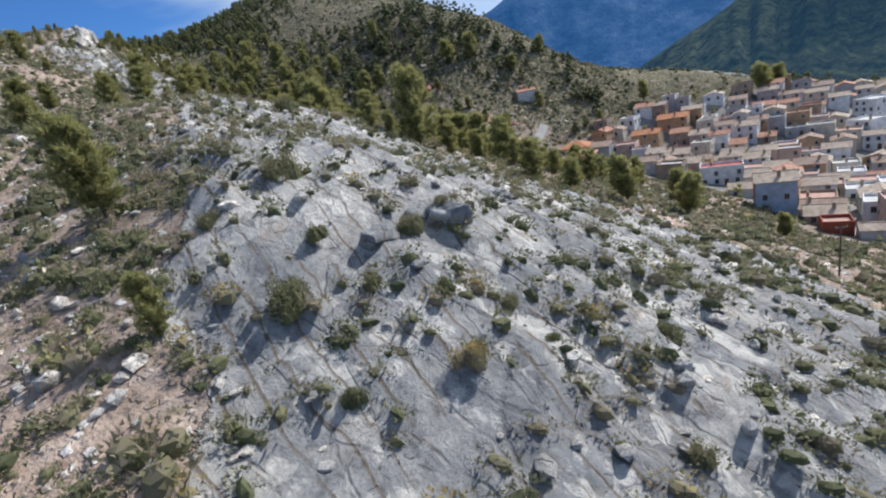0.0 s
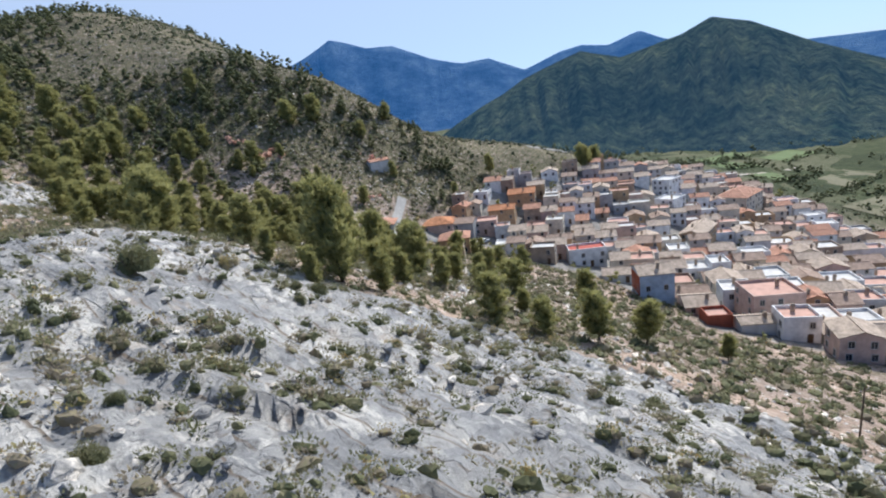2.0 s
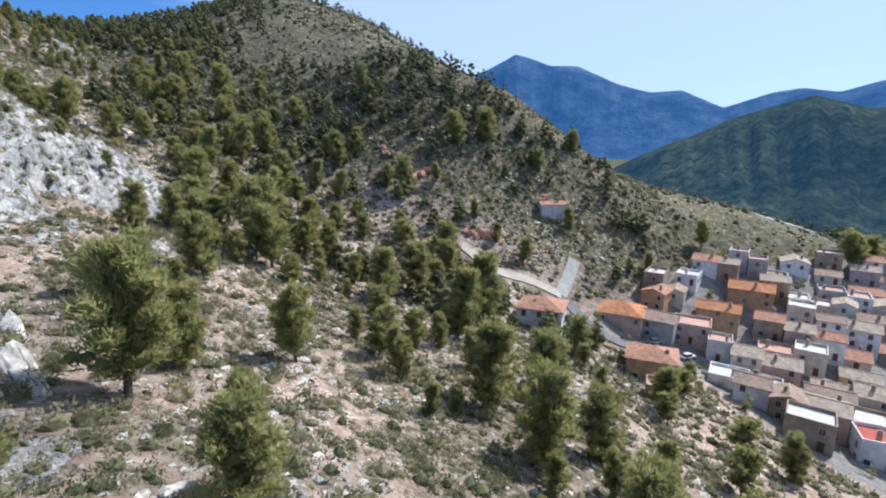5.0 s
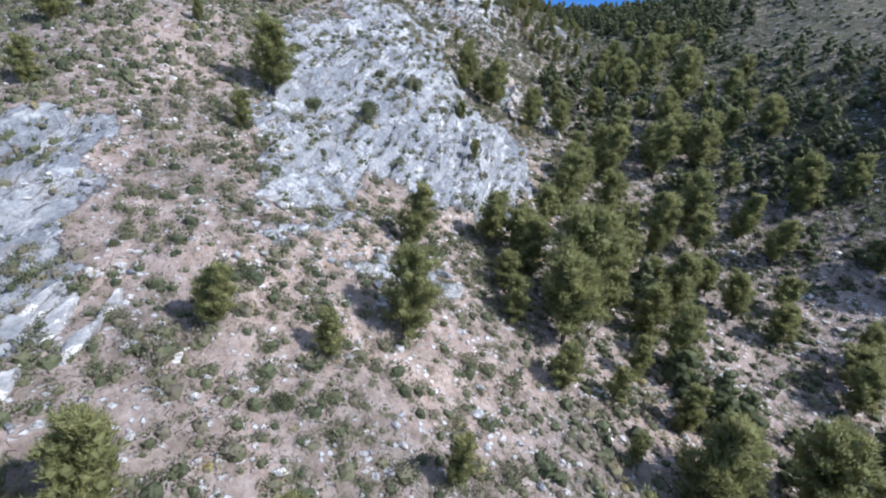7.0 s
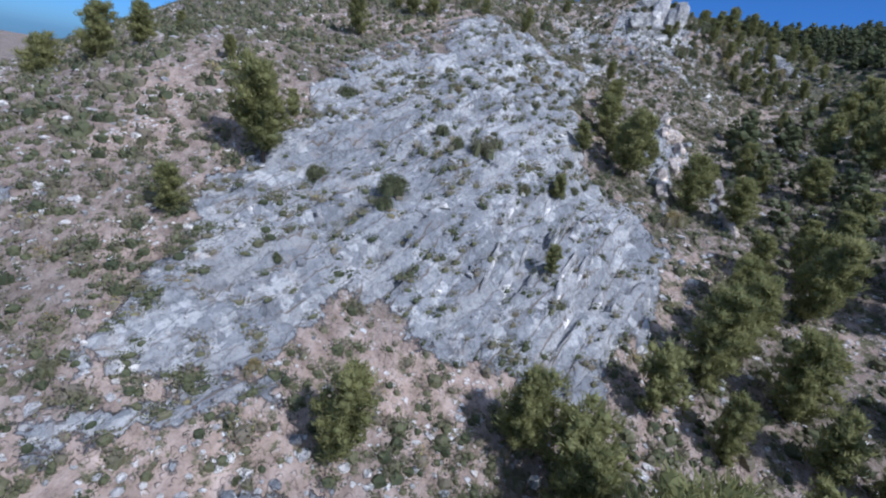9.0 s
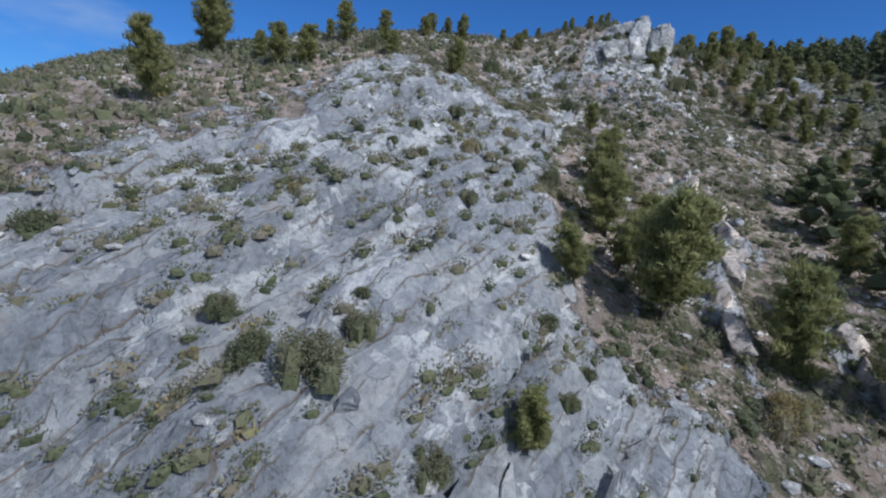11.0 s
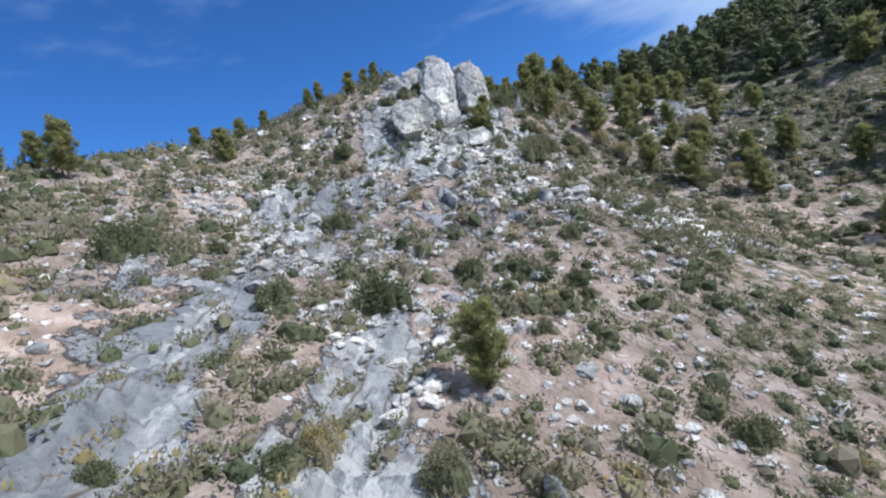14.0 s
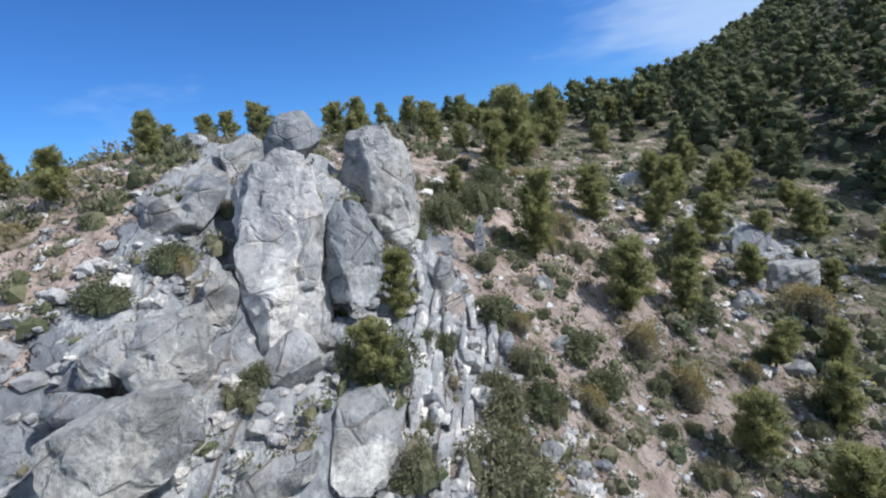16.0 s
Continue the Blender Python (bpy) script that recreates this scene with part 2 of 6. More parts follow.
KNOLLS = [
    (-18, 310, 45, 19.4), (-128, 46, 45, -9.3), (4, 90, 45, 10.0), (-260, 288, 45, 4.4),
    (26, 266, 45, 10.4), (-106, 288, 45, -10.4), (114, 134, 45, -3.9), (114, 288, 45, 14.1),
    (-194, 24, 45, -4.4), (-172, 2, 45, -2.9), (-128, 156, 45, 5.5), (-106, 398, 45, 6.8),
    (-84, 398, 45, 8.7), (48, 90, 45, -0.7), (180, 178, 45, -7.7), (-150, 2, 45, -3.6),
    (-100, 418, 45, -7.0), (-238, 266, 45, 10.3), (70, 398, 45, -9.8), (48, 222, 45, -10.9), (-62, 46, 45, 7.0),
    (-62, 222, 45, -12.8), (-40, 288, 45, 12.3), (-106, -20, 45, -1.7),
]
SHOULDERS = [
    (-140, 140, 18, -0.1), (-68, 95, 18, -1.8), (-194, 239, 18, 5.1), (-95, 140, 18, 0.3),
    (-32, 86, 18, 4.1), (-176, 293, 18, -3.7), (-104, 239, 18, 2.7), (-113, 212, 18, -1.0),
    (-68, 167, 18, -1.8), (31, 275, 18, 2.6), (-5, 41, 18, 4.7), (13, 59, 18, -0.7),
    (-50, 59, 18, 1.6), (-194, 194, 18, 4.9), (-149, 266, 18, -5.6), (-167, 203, 18, -2.3),
    (-167, 176, 18, 3.4), (-176, 68, 18, -1.4), (-176, 257, 18, -0.7), (-32, 113, 18, 0.1),
    (-95, 176, 18, 2.8), (-131, 68, 18, -2.8), (31, 203, 18, -2.3), (-122, 122, 18, 2.5),
]
HOLLOWS = [
    (-86, 194, 18, -1.3), (-158, 68, 18, -2.2), (-131, 230, 18, -1.7), (-68, 131, 18, 2.7),
    (-140, 68, 18, -2.8), (22, 284, 18, 3.5), (22, 23, 18, 4.0), (58, 104, 18, -3.2),
    (-167, 77, 18, -2.3), (-149, 68, 18, -2.6), (-50, 221, 18, -1.5), (-50, 104, 18, -1.3),
    (-149, 248, 18, -3.6), (58, 275, 18, 2.3), (22, 293, 18, 3.1), (-176, 86, 18, -1.8),
    (-14, 239, 18, 1.5), (-113, 77, 18, -1.7), (-131, 176, 18, 2.7), (-158, 77, 18, -2.8),
    (-122, 203, 18, -2.9), (-149, 158, 18, -0.8), (58, 194, 18, -2.2), (-41, 68, 18, 3.6),
]
HUMMOCKS = [
    (-182, 212, 10, -2.2), (-98, 164, 10, 2.3), (-170, 248, 10, -2.5), (-182, 230, 10, 1.9),
    (-8, 32, 10, 2.8), (-26, 50, 10, 2.1), (-20, 98, 10, 1.4), (-92, 116, 10, 0.8),
    (-146, 182, 10, 2.6), (-122, 176, 10, 2.4), (-74, 158, 10, -1.4), (-116, 128, 10, 2.0),
    (-158, 230, 10, 1.4), (10, 296, 10, 1.4), (-62, 104, 10, -2.1), (-194, 236, 10, 2.4),
    (58, 122, 10, 1.6), (-164, 212, 10, -1.2), (-50, 146, 10, 0.9), (-38, 152, 10, -0.7),
    (-14, 32, 10, 2.1), (-32, 32, 10, -0.9),
]


def hashed(ix, iy, seed):
    h = (ix.astype(np.int64) * 374761393 + iy.astype(np.int64) * 668265263 + seed * 2147483647) & 0xFFFFFFFF
    h = ((h ^ (h >> 13)) * 1274126177) & 0xFFFFFFFF
    return ((h ^ (h >> 16)) & 0xFFFF) / 65535.0


def ripple(x, y, seed=0):
    """Smooth value noise between 0 and 1."""
    ix, iy = np.floor(x), np.floor(y)
    fx, fy = x - ix, y - iy
    fx, fy = fx * fx * (3 - 2 * fx), fy * fy * (3 - 2 * fy)
    a, b = hashed(ix, iy, seed), hashed(ix + 1, iy, seed)
    c, d = hashed(ix, iy + 1, seed), hashed(ix + 1, iy + 1, seed)
    return (a * (1 - fx) + b * fx) * (1 - fy) + (c * (1 - fx) + d * fx) * fy


def rough(x, y, size, octaves=4, seed=0):
    total, weight, height = 0.0, 0.0, 1.0
    for k in range(octaves):
        total = total + height * ripple(x / size + 17.3 * k, y / size - 9.1 * k, seed + k)
        weight, height, size = weight + height, height * 0.5, size * 0.5
    return total / weight


def ramp01(v, low, high):
    t = np.clip((v - low) / (high - low), 0, 1)
    return t * t * (3 - 2 * t)


def patch(x, y, cx, cy, along, across, degrees, soft=0.35):
    """1 inside a turned ellipse, falling to 0 past its rim."""
    c, s = math.cos(radians(degrees)), math.sin(radians(degrees))
    u, v = (x - cx) * c + (y - cy) * s, -(x - cx) * s + (y - cy) * c
    return 1 - ramp01(np.sqrt((u / along) ** 2 + (v / across) ** 2), 1 - soft, 1 + soft)


# bare limestone in plan: how bare, and the outline
ROCK_WEST = [
    (1.00, [(-36, 80), (-34, 92), (-26, 88), (-18, 85), (-9, 79), (-1, 81), (7, 75), (20, 69), (34, 55), (38, 30), (24, 8), (1, 0), (-10, 6), (-10, 18), (-14, 20), (-16, 27), (-27, 43), (-37, 63)]),   # the lower slab
    (1.00, [(-85, 86), (-90, 104), (-86, 118), (-83, 120), (-77, 115), (-74, 118), (-66, 114), (-59, 115), (-50, 111)]),   # the side slab
    (0.90, [(-64, 109), (-60, 115), (-46, 108), (-40, 101), (-31, 99), (-30, 95), (-33, 94)]),   # its foot
    (1.00, [(-67, 131), (-78, 134), (-90, 136), (-104, 143), (-122, 149), (-128, 164), (-140, 182), (-128, 194), (-109, 188), (-103, 194), (-95, 199), (-79, 187), (-72, 177), (-75, 166), (-75, 159), (-79, 156), (-78, 149), (-74, 149), (-69, 143), (-67, 138)]),   # the great wall
    (1.00, [(-130, 165), (-136, 167), (-141, 170), (-148, 175), (-152, 179), (-145, 187), (-146, 196), (-157, 209), (-153, 209), (-141, 200), (-132, 196), (-126, 194), (-121, 191), (-119, 185), (-119, 175)]),   # its upper part
]
ROCK_EAST = [
    (0.85, [(-59, 140), (-61, 148), (-60, 152), (-55, 156), (-53, 151), (-57, 148), (-56, 141)]),   # white ledges below the wall
    (0.60, [(-63, 130), (-66, 137), (-71, 147), (-66, 148), (-63, 141), (-61, 133)]),   # broken ledges
    (1.00, [(-139, 217), (-134, 219), (-121, 219), (-118, 213), (-113, 208), (-104, 204), (-103, 202), (-111, 203), (-124, 210)]),   # the rose-white rib
    (0.90, [(-116, 220), (-107, 218), (-99, 214), (-99, 212), (-108, 215)]),   # its tail
    (1.00, [(-155, 205), (-158, 209), (-156, 211), (-153, 210), (-149, 206), (-146, 204), (-147, 200), (-152, 203)]),   # smooth slab above the wall
    (1.00, [(-179, 210), (-179, 218), (-175, 220), (-172, 214), (-166, 210), (-167, 207)]),   # slab under the crag
    (0.90, [(-150, 191), (-158, 195), (-163, 199), (-167, 205), (-164, 206), (-156, 199), (-149, 198), (-147, 192)]),   # slabs at the shoulder
    (0.95, [(-181, 249), (-176, 248), (-167, 234), (-167, 229), (-170, 226), (-173, 225), (-177, 221), (-180, 225), (-187, 231), (-194, 238), (-193, 246), (-187, 251)]),   # the summit crag
    (1.00, [(-178, 210), (-180, 214), (-178, 218), (-176, 218), (-173, 215), (-169, 211), (-166, 210), (-167, 208)]),   # slab below the crag
    (0.45, [(-179, 218), (-173, 225), (-167, 229), (-166, 234), (-163, 240), (-157, 233), (-156, 226), (-165, 213), (-172, 215)]),   # the field of broken stone
    (0.90, [(-180, 245), (-179, 247), (-177, 248), (-174, 242), (-172, 241), (-173, 237), (-177, 241)]),   # beds on end
    (0.75, [(-180, 278), (-175, 281), (-165, 281), (-165, 277), (-171, 274), (-177, 274)]),   # outcrop of the side ridge
    (0.50, [(-116, 142), (-121, 150), (-127, 161), (-141, 172), (-162, 193), (-163, 214), (-179, 231), (-163, 184), (-142, 164), (-129, 150)]),   # stony rim of the wall
]


def within(x, y, outline, soft):
    """1 inside an outline, falling to 0 over the soft width at its rim."""
    inside, gap = np.zeros(np.shape(x), bool), np.full(np.shape(x), 1e9)
    for (ax, ay), (bx, by) in zip(outline, outline[1:] + outline[:1]):
        inside ^= ((ay > y) != (by > y)) & (x < (bx - ax) * (y - ay) / (by - ay + 1e-9) + ax)
        s = np.clip(((x - ax) * (bx - ax) + (y - ay) * (by - ay)) / ((bx - ax) ** 2 + (by - ay) ** 2 + 1e-9), 0, 1)
        gap = np.minimum(gap, np.hypot(x - ax - s * (bx - ax), y - ay - s * (by - ay)))
    return ramp01(np.where(inside, gap, -gap), -soft, soft)


def bare(x, y):
    """How bare the limestone lies: the slabs, the wall, the ribs, the crag and the grey hill."""
    x, y = np.asarray(x, float), np.asarray(y, float)
    flat_x, flat_y = x.ravel(), y.ravel()
    r = 0.20 * patch(flat_x, flat_y, -30, 330, 110, 70, 150)
    near = np.flatnonzero((flat_x > -240) & (flat_x < 60) & (flat_y > -20) & (flat_y < 300))
    nx, ny = flat_x[near], flat_y[near]
    nx, ny = nx + 5 * (rough(nx, ny, 8, 4, 85) - 0.5), ny + 5 * (rough(nx, ny, 8, 4, 86) - 0.5)
    nr = r[near]
    for level, outline in ROCK_WEST + ROCK_EAST:
        nr = np.maximum(nr, level * within(nx, ny, outline, 2.2))
    r[near] = nr
    return np.clip(r, 0, 1).reshape(x.shape)


def bedding(x, y):
    """Long steps in the rock that run up the slope, as noise between 0 and 1."""
    wall = ramp01(y, 120, 150)
    fields = []
    for c, s in ((-0.72, 0.69), (-0.66, 0.75)):
        along, across = c * x + s * y, s * x - c * y + 4 * rough(x, y, 18, 3, 8)
        fields.append(rough(across, along * 0.11, 3.4, 4, 11))
    return fields[0] * (1 - wall) + fields[1] * wall


def jointed(x, y, size, seed):
    """A height of its own, 0 to 1, for each block of the jointed rock, long along the bedding."""
    u, v = (-0.68 * x + 0.73 * y) / (size * 1.9), (0.73 * x + 0.68 * y) / size
    u, v = u + 0.5 * rough(x, y, size * 1.3, 2, seed + 9), v + 0.5 * rough(y, x, size * 1.3, 2, seed + 5)
    iu, iv = np.floor(u), np.floor(v)
    best, height = np.full(np.shape(u), 9e9), np.zeros(np.shape(u))
    for du in (-1, 0, 1):
        for dv in (-1, 0, 1):
            a, b = iu + du, iv + dv
            gap = (a + hashed(a, b, seed) - u) ** 2 + (b + hashed(a, b, seed + 1) - v) ** 2
            nearer = gap < best
            best = np.where(nearer, gap, best)
            height = np.where(nearer, hashed(a, b, seed + 2), height)
    return height


def lie(x, y):
    """Height of the smooth land."""
    x, y = np.asarray(x, float), np.asarray(y, float)
    flat_x, flat_y = x.ravel(), y.ravel()
    z = np.full(flat_x.shape, VALLEY, float)
    for cx, cy, half, height in HILLS:
        z += height * np.exp(-((flat_x - cx) ** 2 + (flat_y - cy) ** 2) / (2 * half * half))
    near = np.flatnonzero((np.abs(flat_x) < 430) & (flat_y > -220) & (flat_y < 620))
    nx, ny = flat_x[near], flat_y[near]
    nz = np.zeros(nx.shape)
    for cx, cy, half, height in KNOLLS + SHOULDERS + HOLLOWS + HUMMOCKS:
        close = np.flatnonzero(np.abs(nx - cx) + np.abs(ny - cy) < 6 * half) if len(nx) > 50 else slice(None)
        nz[close] += height * np.exp(-((nx[close] - cx) ** 2 + (ny[close] - cy) ** 2) / (2 * half * half))
    z[near] += nz
    return z.reshape(x.shape)


def land(x, y):
    """Height of the ground, with ledges and hummocks."""
    x, y = np.asarray(x, float), np.asarray(y, float)
    z = lie(x, y)
    r = bare(x, y)
    near = 1 - ramp01(np.hypot(x + 77, y - 150), 330, 900)
    z = z + near * (rough(x, y, 14, 4, 3) - 0.5) * 1.1
    # bedding ledges that run along the wall
    ledge = bedding(x, y)
    z = z + near * r * (ramp01(ledge, 0.46, 0.52) - 0.5) * (0.6 + 0.9 * ramp01(-x, 60, 90)) + near * r * (ramp01(bedding(x * 2.3 + 40, y * 2.3), 0.42, 0.56) - 0.5) * (0.3 + 0.35 * ramp01(-x, 60, 90))
    z = z + near * (rough(x, y, 2.8, 3, 21) - 0.5) * (0.55 + 0.25 * r)
    # thin beds, each a small step with a sharp outer edge
    across = 0.69 * x + 0.72 * y + 3.2 * rough(x, y, 16, 3, 63) + 0.9 * rough(x, y, 5, 2, 64)
    bed = (across / 2.7) % 1.0
    z = z + near * r * (ramp01(bed, 0.0, 0.14) - bed) * 0.55 * (0.35 + rough(x, y, 9, 2, 65))
    # blocks between the joints, each a little proud or sunk
    z = z + near * r * ((jointed(x, y, 3.6, 31) - 0.5) * 0.5 + (jointed(x, y, 1.7, 47) - 0.5) * 0.36)
    return z


LANES = {"upper": [(29, 225), (25, 216), (21, 207)], "lower": [(21, 207), (25, 200), (29, 192), (38, 192), (51, 195)], "track": [(21, 207), (11, 208), (1, 206), (-8, 214)]}


def on_lane(x, y, margin=3.4):
    """Whether points lie on a lane or its verge."""
    x, y = np.asarray(x, float), np.asarray(y, float)
    close = np.zeros(x.shape, bool)
    for line in LANES.values():
        for (ax, ay), (bx, by) in zip(line, line[1:]):
            s = np.clip(((x - ax) * (bx - ax) + (y - ay) * (by - ay)) / ((bx - ax) ** 2 + (by - ay) ** 2), 0, 1)
            close |= np.hypot(x - ax - s * (bx - ax), y - ay - s * (by - ay)) < margin
    return close


VILLAGE_EDGE = [(29, 205), (42, 214), (61, 228), (86, 243), (106, 239), (155, 258), (206, 270), (236, 262), (236, 228), (228, 185), (213, 141), (186, 113), (110, 74), (84, 76), (76, 92), (69, 103), (78, 116), (67, 124), (67, 142), (59, 149), (54, 165), (51, 188), (32, 190)]


def in_village(x, y, margin=0.0):
    """Whether points lie among the houses, or closer than the margin to their edge."""
    x, y = np.asarray(x, float), np.asarray(y, float)
    inside, close = np.zeros(x.shape, bool), np.zeros(x.shape, bool)
    for (ax, ay), (bx, by) in zip(VILLAGE_EDGE, VILLAGE_EDGE[1:] + VILLAGE_EDGE[:1]):
        inside ^= ((ay > y) != (by > y)) & (x < (bx - ax) * (y - ay) / (by - ay + 1e-9) + ax)
        if margin:
            s = np.clip(((x - ax) * (bx - ax) + (y - ay) * (by - ay)) / ((bx - ax) ** 2 + (by - ay) ** 2), 0, 1)
            close |= np.hypot(x - ax - s * (bx - ax), y - ay - s * (by - ay)) < margin
    return inside | close


def spread(low, high, fine, reach, growth=1.13):
    """Even steps between low and high, then ever longer ones out to the reach."""
    mid = list(np.arange(low, high + fine / 2, fine))
    left, step = [], fine
    while (left[-1] if left else low) > -reach:
        step *= growth
        left.append((left[-1] if left else low) - step)
    right, step = [], fine
    while (right[-1] if right else high) < reach:
        step *= growth
        right.append((right[-1] if right else high) + step)
    return np.array(left[::-1] + mid + right)


def build_ground():
    xs, ys = spread(-262, 60, 0.8, 4600), spread(-6, 300, 0.8, 4600)
    gx, gy = np.meshgrid(xs, ys)
    gz = land(gx, gy)
    nx, ny = len(xs), len(ys)
    verts = np.stack([gx, gy, gz], -1).reshape(-1, 3)
    i = np.arange(nx * ny).reshape(ny, nx)
    quads = np.stack([i[:-1, :-1], i[:-1, 1:], i[1:, 1:], i[1:, :-1]], -1).reshape(-1, 4)
    mesh = bpy.data.meshes.new("ground")
    mesh.vertices.add(len(verts))
    mesh.vertices.foreach_set("co", verts.ravel())
    mesh.loops.add(quads.size)
    mesh.loops.foreach_set("vertex_index", quads.ravel().astype(np.int32))
    mesh.polygons.add(len(quads))
    mesh.polygons.foreach_set("loop_start", np.arange(0, quads.size, 4, dtype=np.int32))
    mesh.update(calc_edges=True)
    mesh.shade_smooth()
    for name, values in (("rock", bare(gx, gy)), ("green", wooded(gx, gy)), ("meadow", np.maximum(ramp01(gx + 0.1 * gy, 235, 290), ramp01(gy, 700, 820)) * 0.96), ("paved", in_village(gx, gy) * 1.0)):
        layer = mesh.attributes.new(name, "FLOAT", "POINT")
        layer.data.foreach_set("value", values.ravel().astype(np.float32))
    mesh.materials.append(GROUND)
    return tagged(new("ground", mesh), "stony limestone hillside with ochre soil and dry scrub", "hillside", kind="structure")


def wooded(x, y):
    """Where pines and thick scrub grow: the gully, the shaded hill and the ridge."""
    g = np.maximum(0.22 * patch(x, y, -30, 180, 75, 30, 115), 0.5 * patch(x, y, -95, 255, 70, 30, 135))
    g = np.maximum(g, 0.55 * patch(x, y, -125, 225, 60, 14, 140))
    g = np.maximum(g, 0.4 * patch(x, y, -210, 420, 150, 120, 60))
    g = np.maximum(g, 0.35 * patch(x, y, 5, 112, 45, 22, 120))
    g = np.maximum(g, 0.95 * ramp01(y + 0.25 * x, 212, 240) * ramp01(y, 205, 230))
    g = np.maximum(g, 0.75 * ramp01(x, 60, 120))
    g = np.maximum(g, 0.25 * ramp01(-x, 200, 240))
    return np.clip(g, 0, 1)


ground = build_ground()

# ---- helpers for things and parts ----
def part(name, bm, mat, parent=None, label="", smooth=False):
    """Links a bmesh as one mesh object, under a thing or a part."""
    mesh = bpy.data.meshes.new(name)
    bm.to_mesh(mesh)
    bm.free()
    return part_of(name, mesh, mat, parent, label, smooth)


def part_of(name, mesh, mat, parent=None, label="", smooth=False):
    if mat is not None and not mesh.materials:
        mesh.materials.append(mat)
    if smooth:
        mesh.shade_smooth()
    ob = new(name, mesh)
    ob.parent = parent
    return tagged(ob, label)


def mesh_from(name, verts, faces, mat):
    mesh = bpy.data.meshes.new(name)
    mesh.from_pydata([tuple(v) for v in verts], [], [tuple(f) for f in faces])
    mesh.materials.append(mat)
    mesh.update()
    return mesh


def triangles(name, tris, mat, tones=None):
    """A mesh of loose triangles (n, 3, 3), with a tone for each triangle."""
    count = len(tris)
    mesh = bpy.data.meshes.new(name)
    mesh.vertices.add(count * 3)
    mesh.vertices.foreach_set("co", np.asarray(tris, np.float32).ravel())
    mesh.loops.add(count * 3)
    mesh.loops.foreach_set("vertex_index", np.arange(count * 3, dtype=np.int32))
    mesh.polygons.add(count)
    mesh.polygons.foreach_set("loop_start", np.arange(0, count * 3, 3, dtype=np.int32))
    mesh.update(calc_edges=True)
    if tones is not None:
        layer = mesh.attributes.new("tone", "FLOAT", "POINT")
        layer.data.foreach_set("value", np.repeat(np.asarray(tones, np.float32), 3))
    mesh.materials.append(mat)
    return mesh


def box(bm, x0, x1, y0, y1, z0, z1, bevel=0.0):
    made = bmesh.ops.create_cube(bm, size=1.0)["verts"]
    for v in made:
        v.co = Vector((x0 + (v.co.x + 0.5) * (x1 - x0), y0 + (v.co.y + 0.5) * (y1 - y0), z0 + (v.co.z + 0.5) * (z1 - z0)))
    if bevel:
        edges = list({e for v in made for e in v.link_edges})
        bmesh.ops.bevel(bm, geom=edges, offset=bevel, segments=1, affect="EDGES")
    return made


def boxed(*sizes, bevel=0.0):
    bm = bmesh.new()
    box(bm, *sizes, bevel=bevel)
    return bm


def thing(name, m, label, category, group=""):
    ob = new(name)
    ob.empty_display_size = 0.5
    ob.matrix_world = m
    return tagged(ob, label, category, group)


def ground_at(x, y):
    return float(land(np.array([x]), np.array([y]))[0])

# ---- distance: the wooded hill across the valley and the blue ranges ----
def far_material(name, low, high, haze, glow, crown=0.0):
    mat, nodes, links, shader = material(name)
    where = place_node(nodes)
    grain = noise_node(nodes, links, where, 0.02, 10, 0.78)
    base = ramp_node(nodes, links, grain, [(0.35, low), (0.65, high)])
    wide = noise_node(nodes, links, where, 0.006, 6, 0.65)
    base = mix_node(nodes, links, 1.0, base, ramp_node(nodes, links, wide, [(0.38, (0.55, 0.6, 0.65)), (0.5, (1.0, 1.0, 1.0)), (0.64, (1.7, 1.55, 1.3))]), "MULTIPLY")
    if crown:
        # lit crown tops and dark gaps put into the colour as noise
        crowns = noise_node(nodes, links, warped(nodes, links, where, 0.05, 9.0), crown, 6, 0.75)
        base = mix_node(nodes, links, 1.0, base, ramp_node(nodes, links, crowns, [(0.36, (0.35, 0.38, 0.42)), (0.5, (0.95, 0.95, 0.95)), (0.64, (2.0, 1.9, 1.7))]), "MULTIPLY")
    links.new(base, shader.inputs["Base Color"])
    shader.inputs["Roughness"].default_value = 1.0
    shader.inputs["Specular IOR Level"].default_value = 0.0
    # haze painted on: a blue self-glow lifts the far slopes
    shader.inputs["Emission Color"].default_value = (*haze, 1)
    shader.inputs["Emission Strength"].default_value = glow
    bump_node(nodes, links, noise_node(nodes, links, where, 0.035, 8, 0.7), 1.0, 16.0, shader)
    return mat


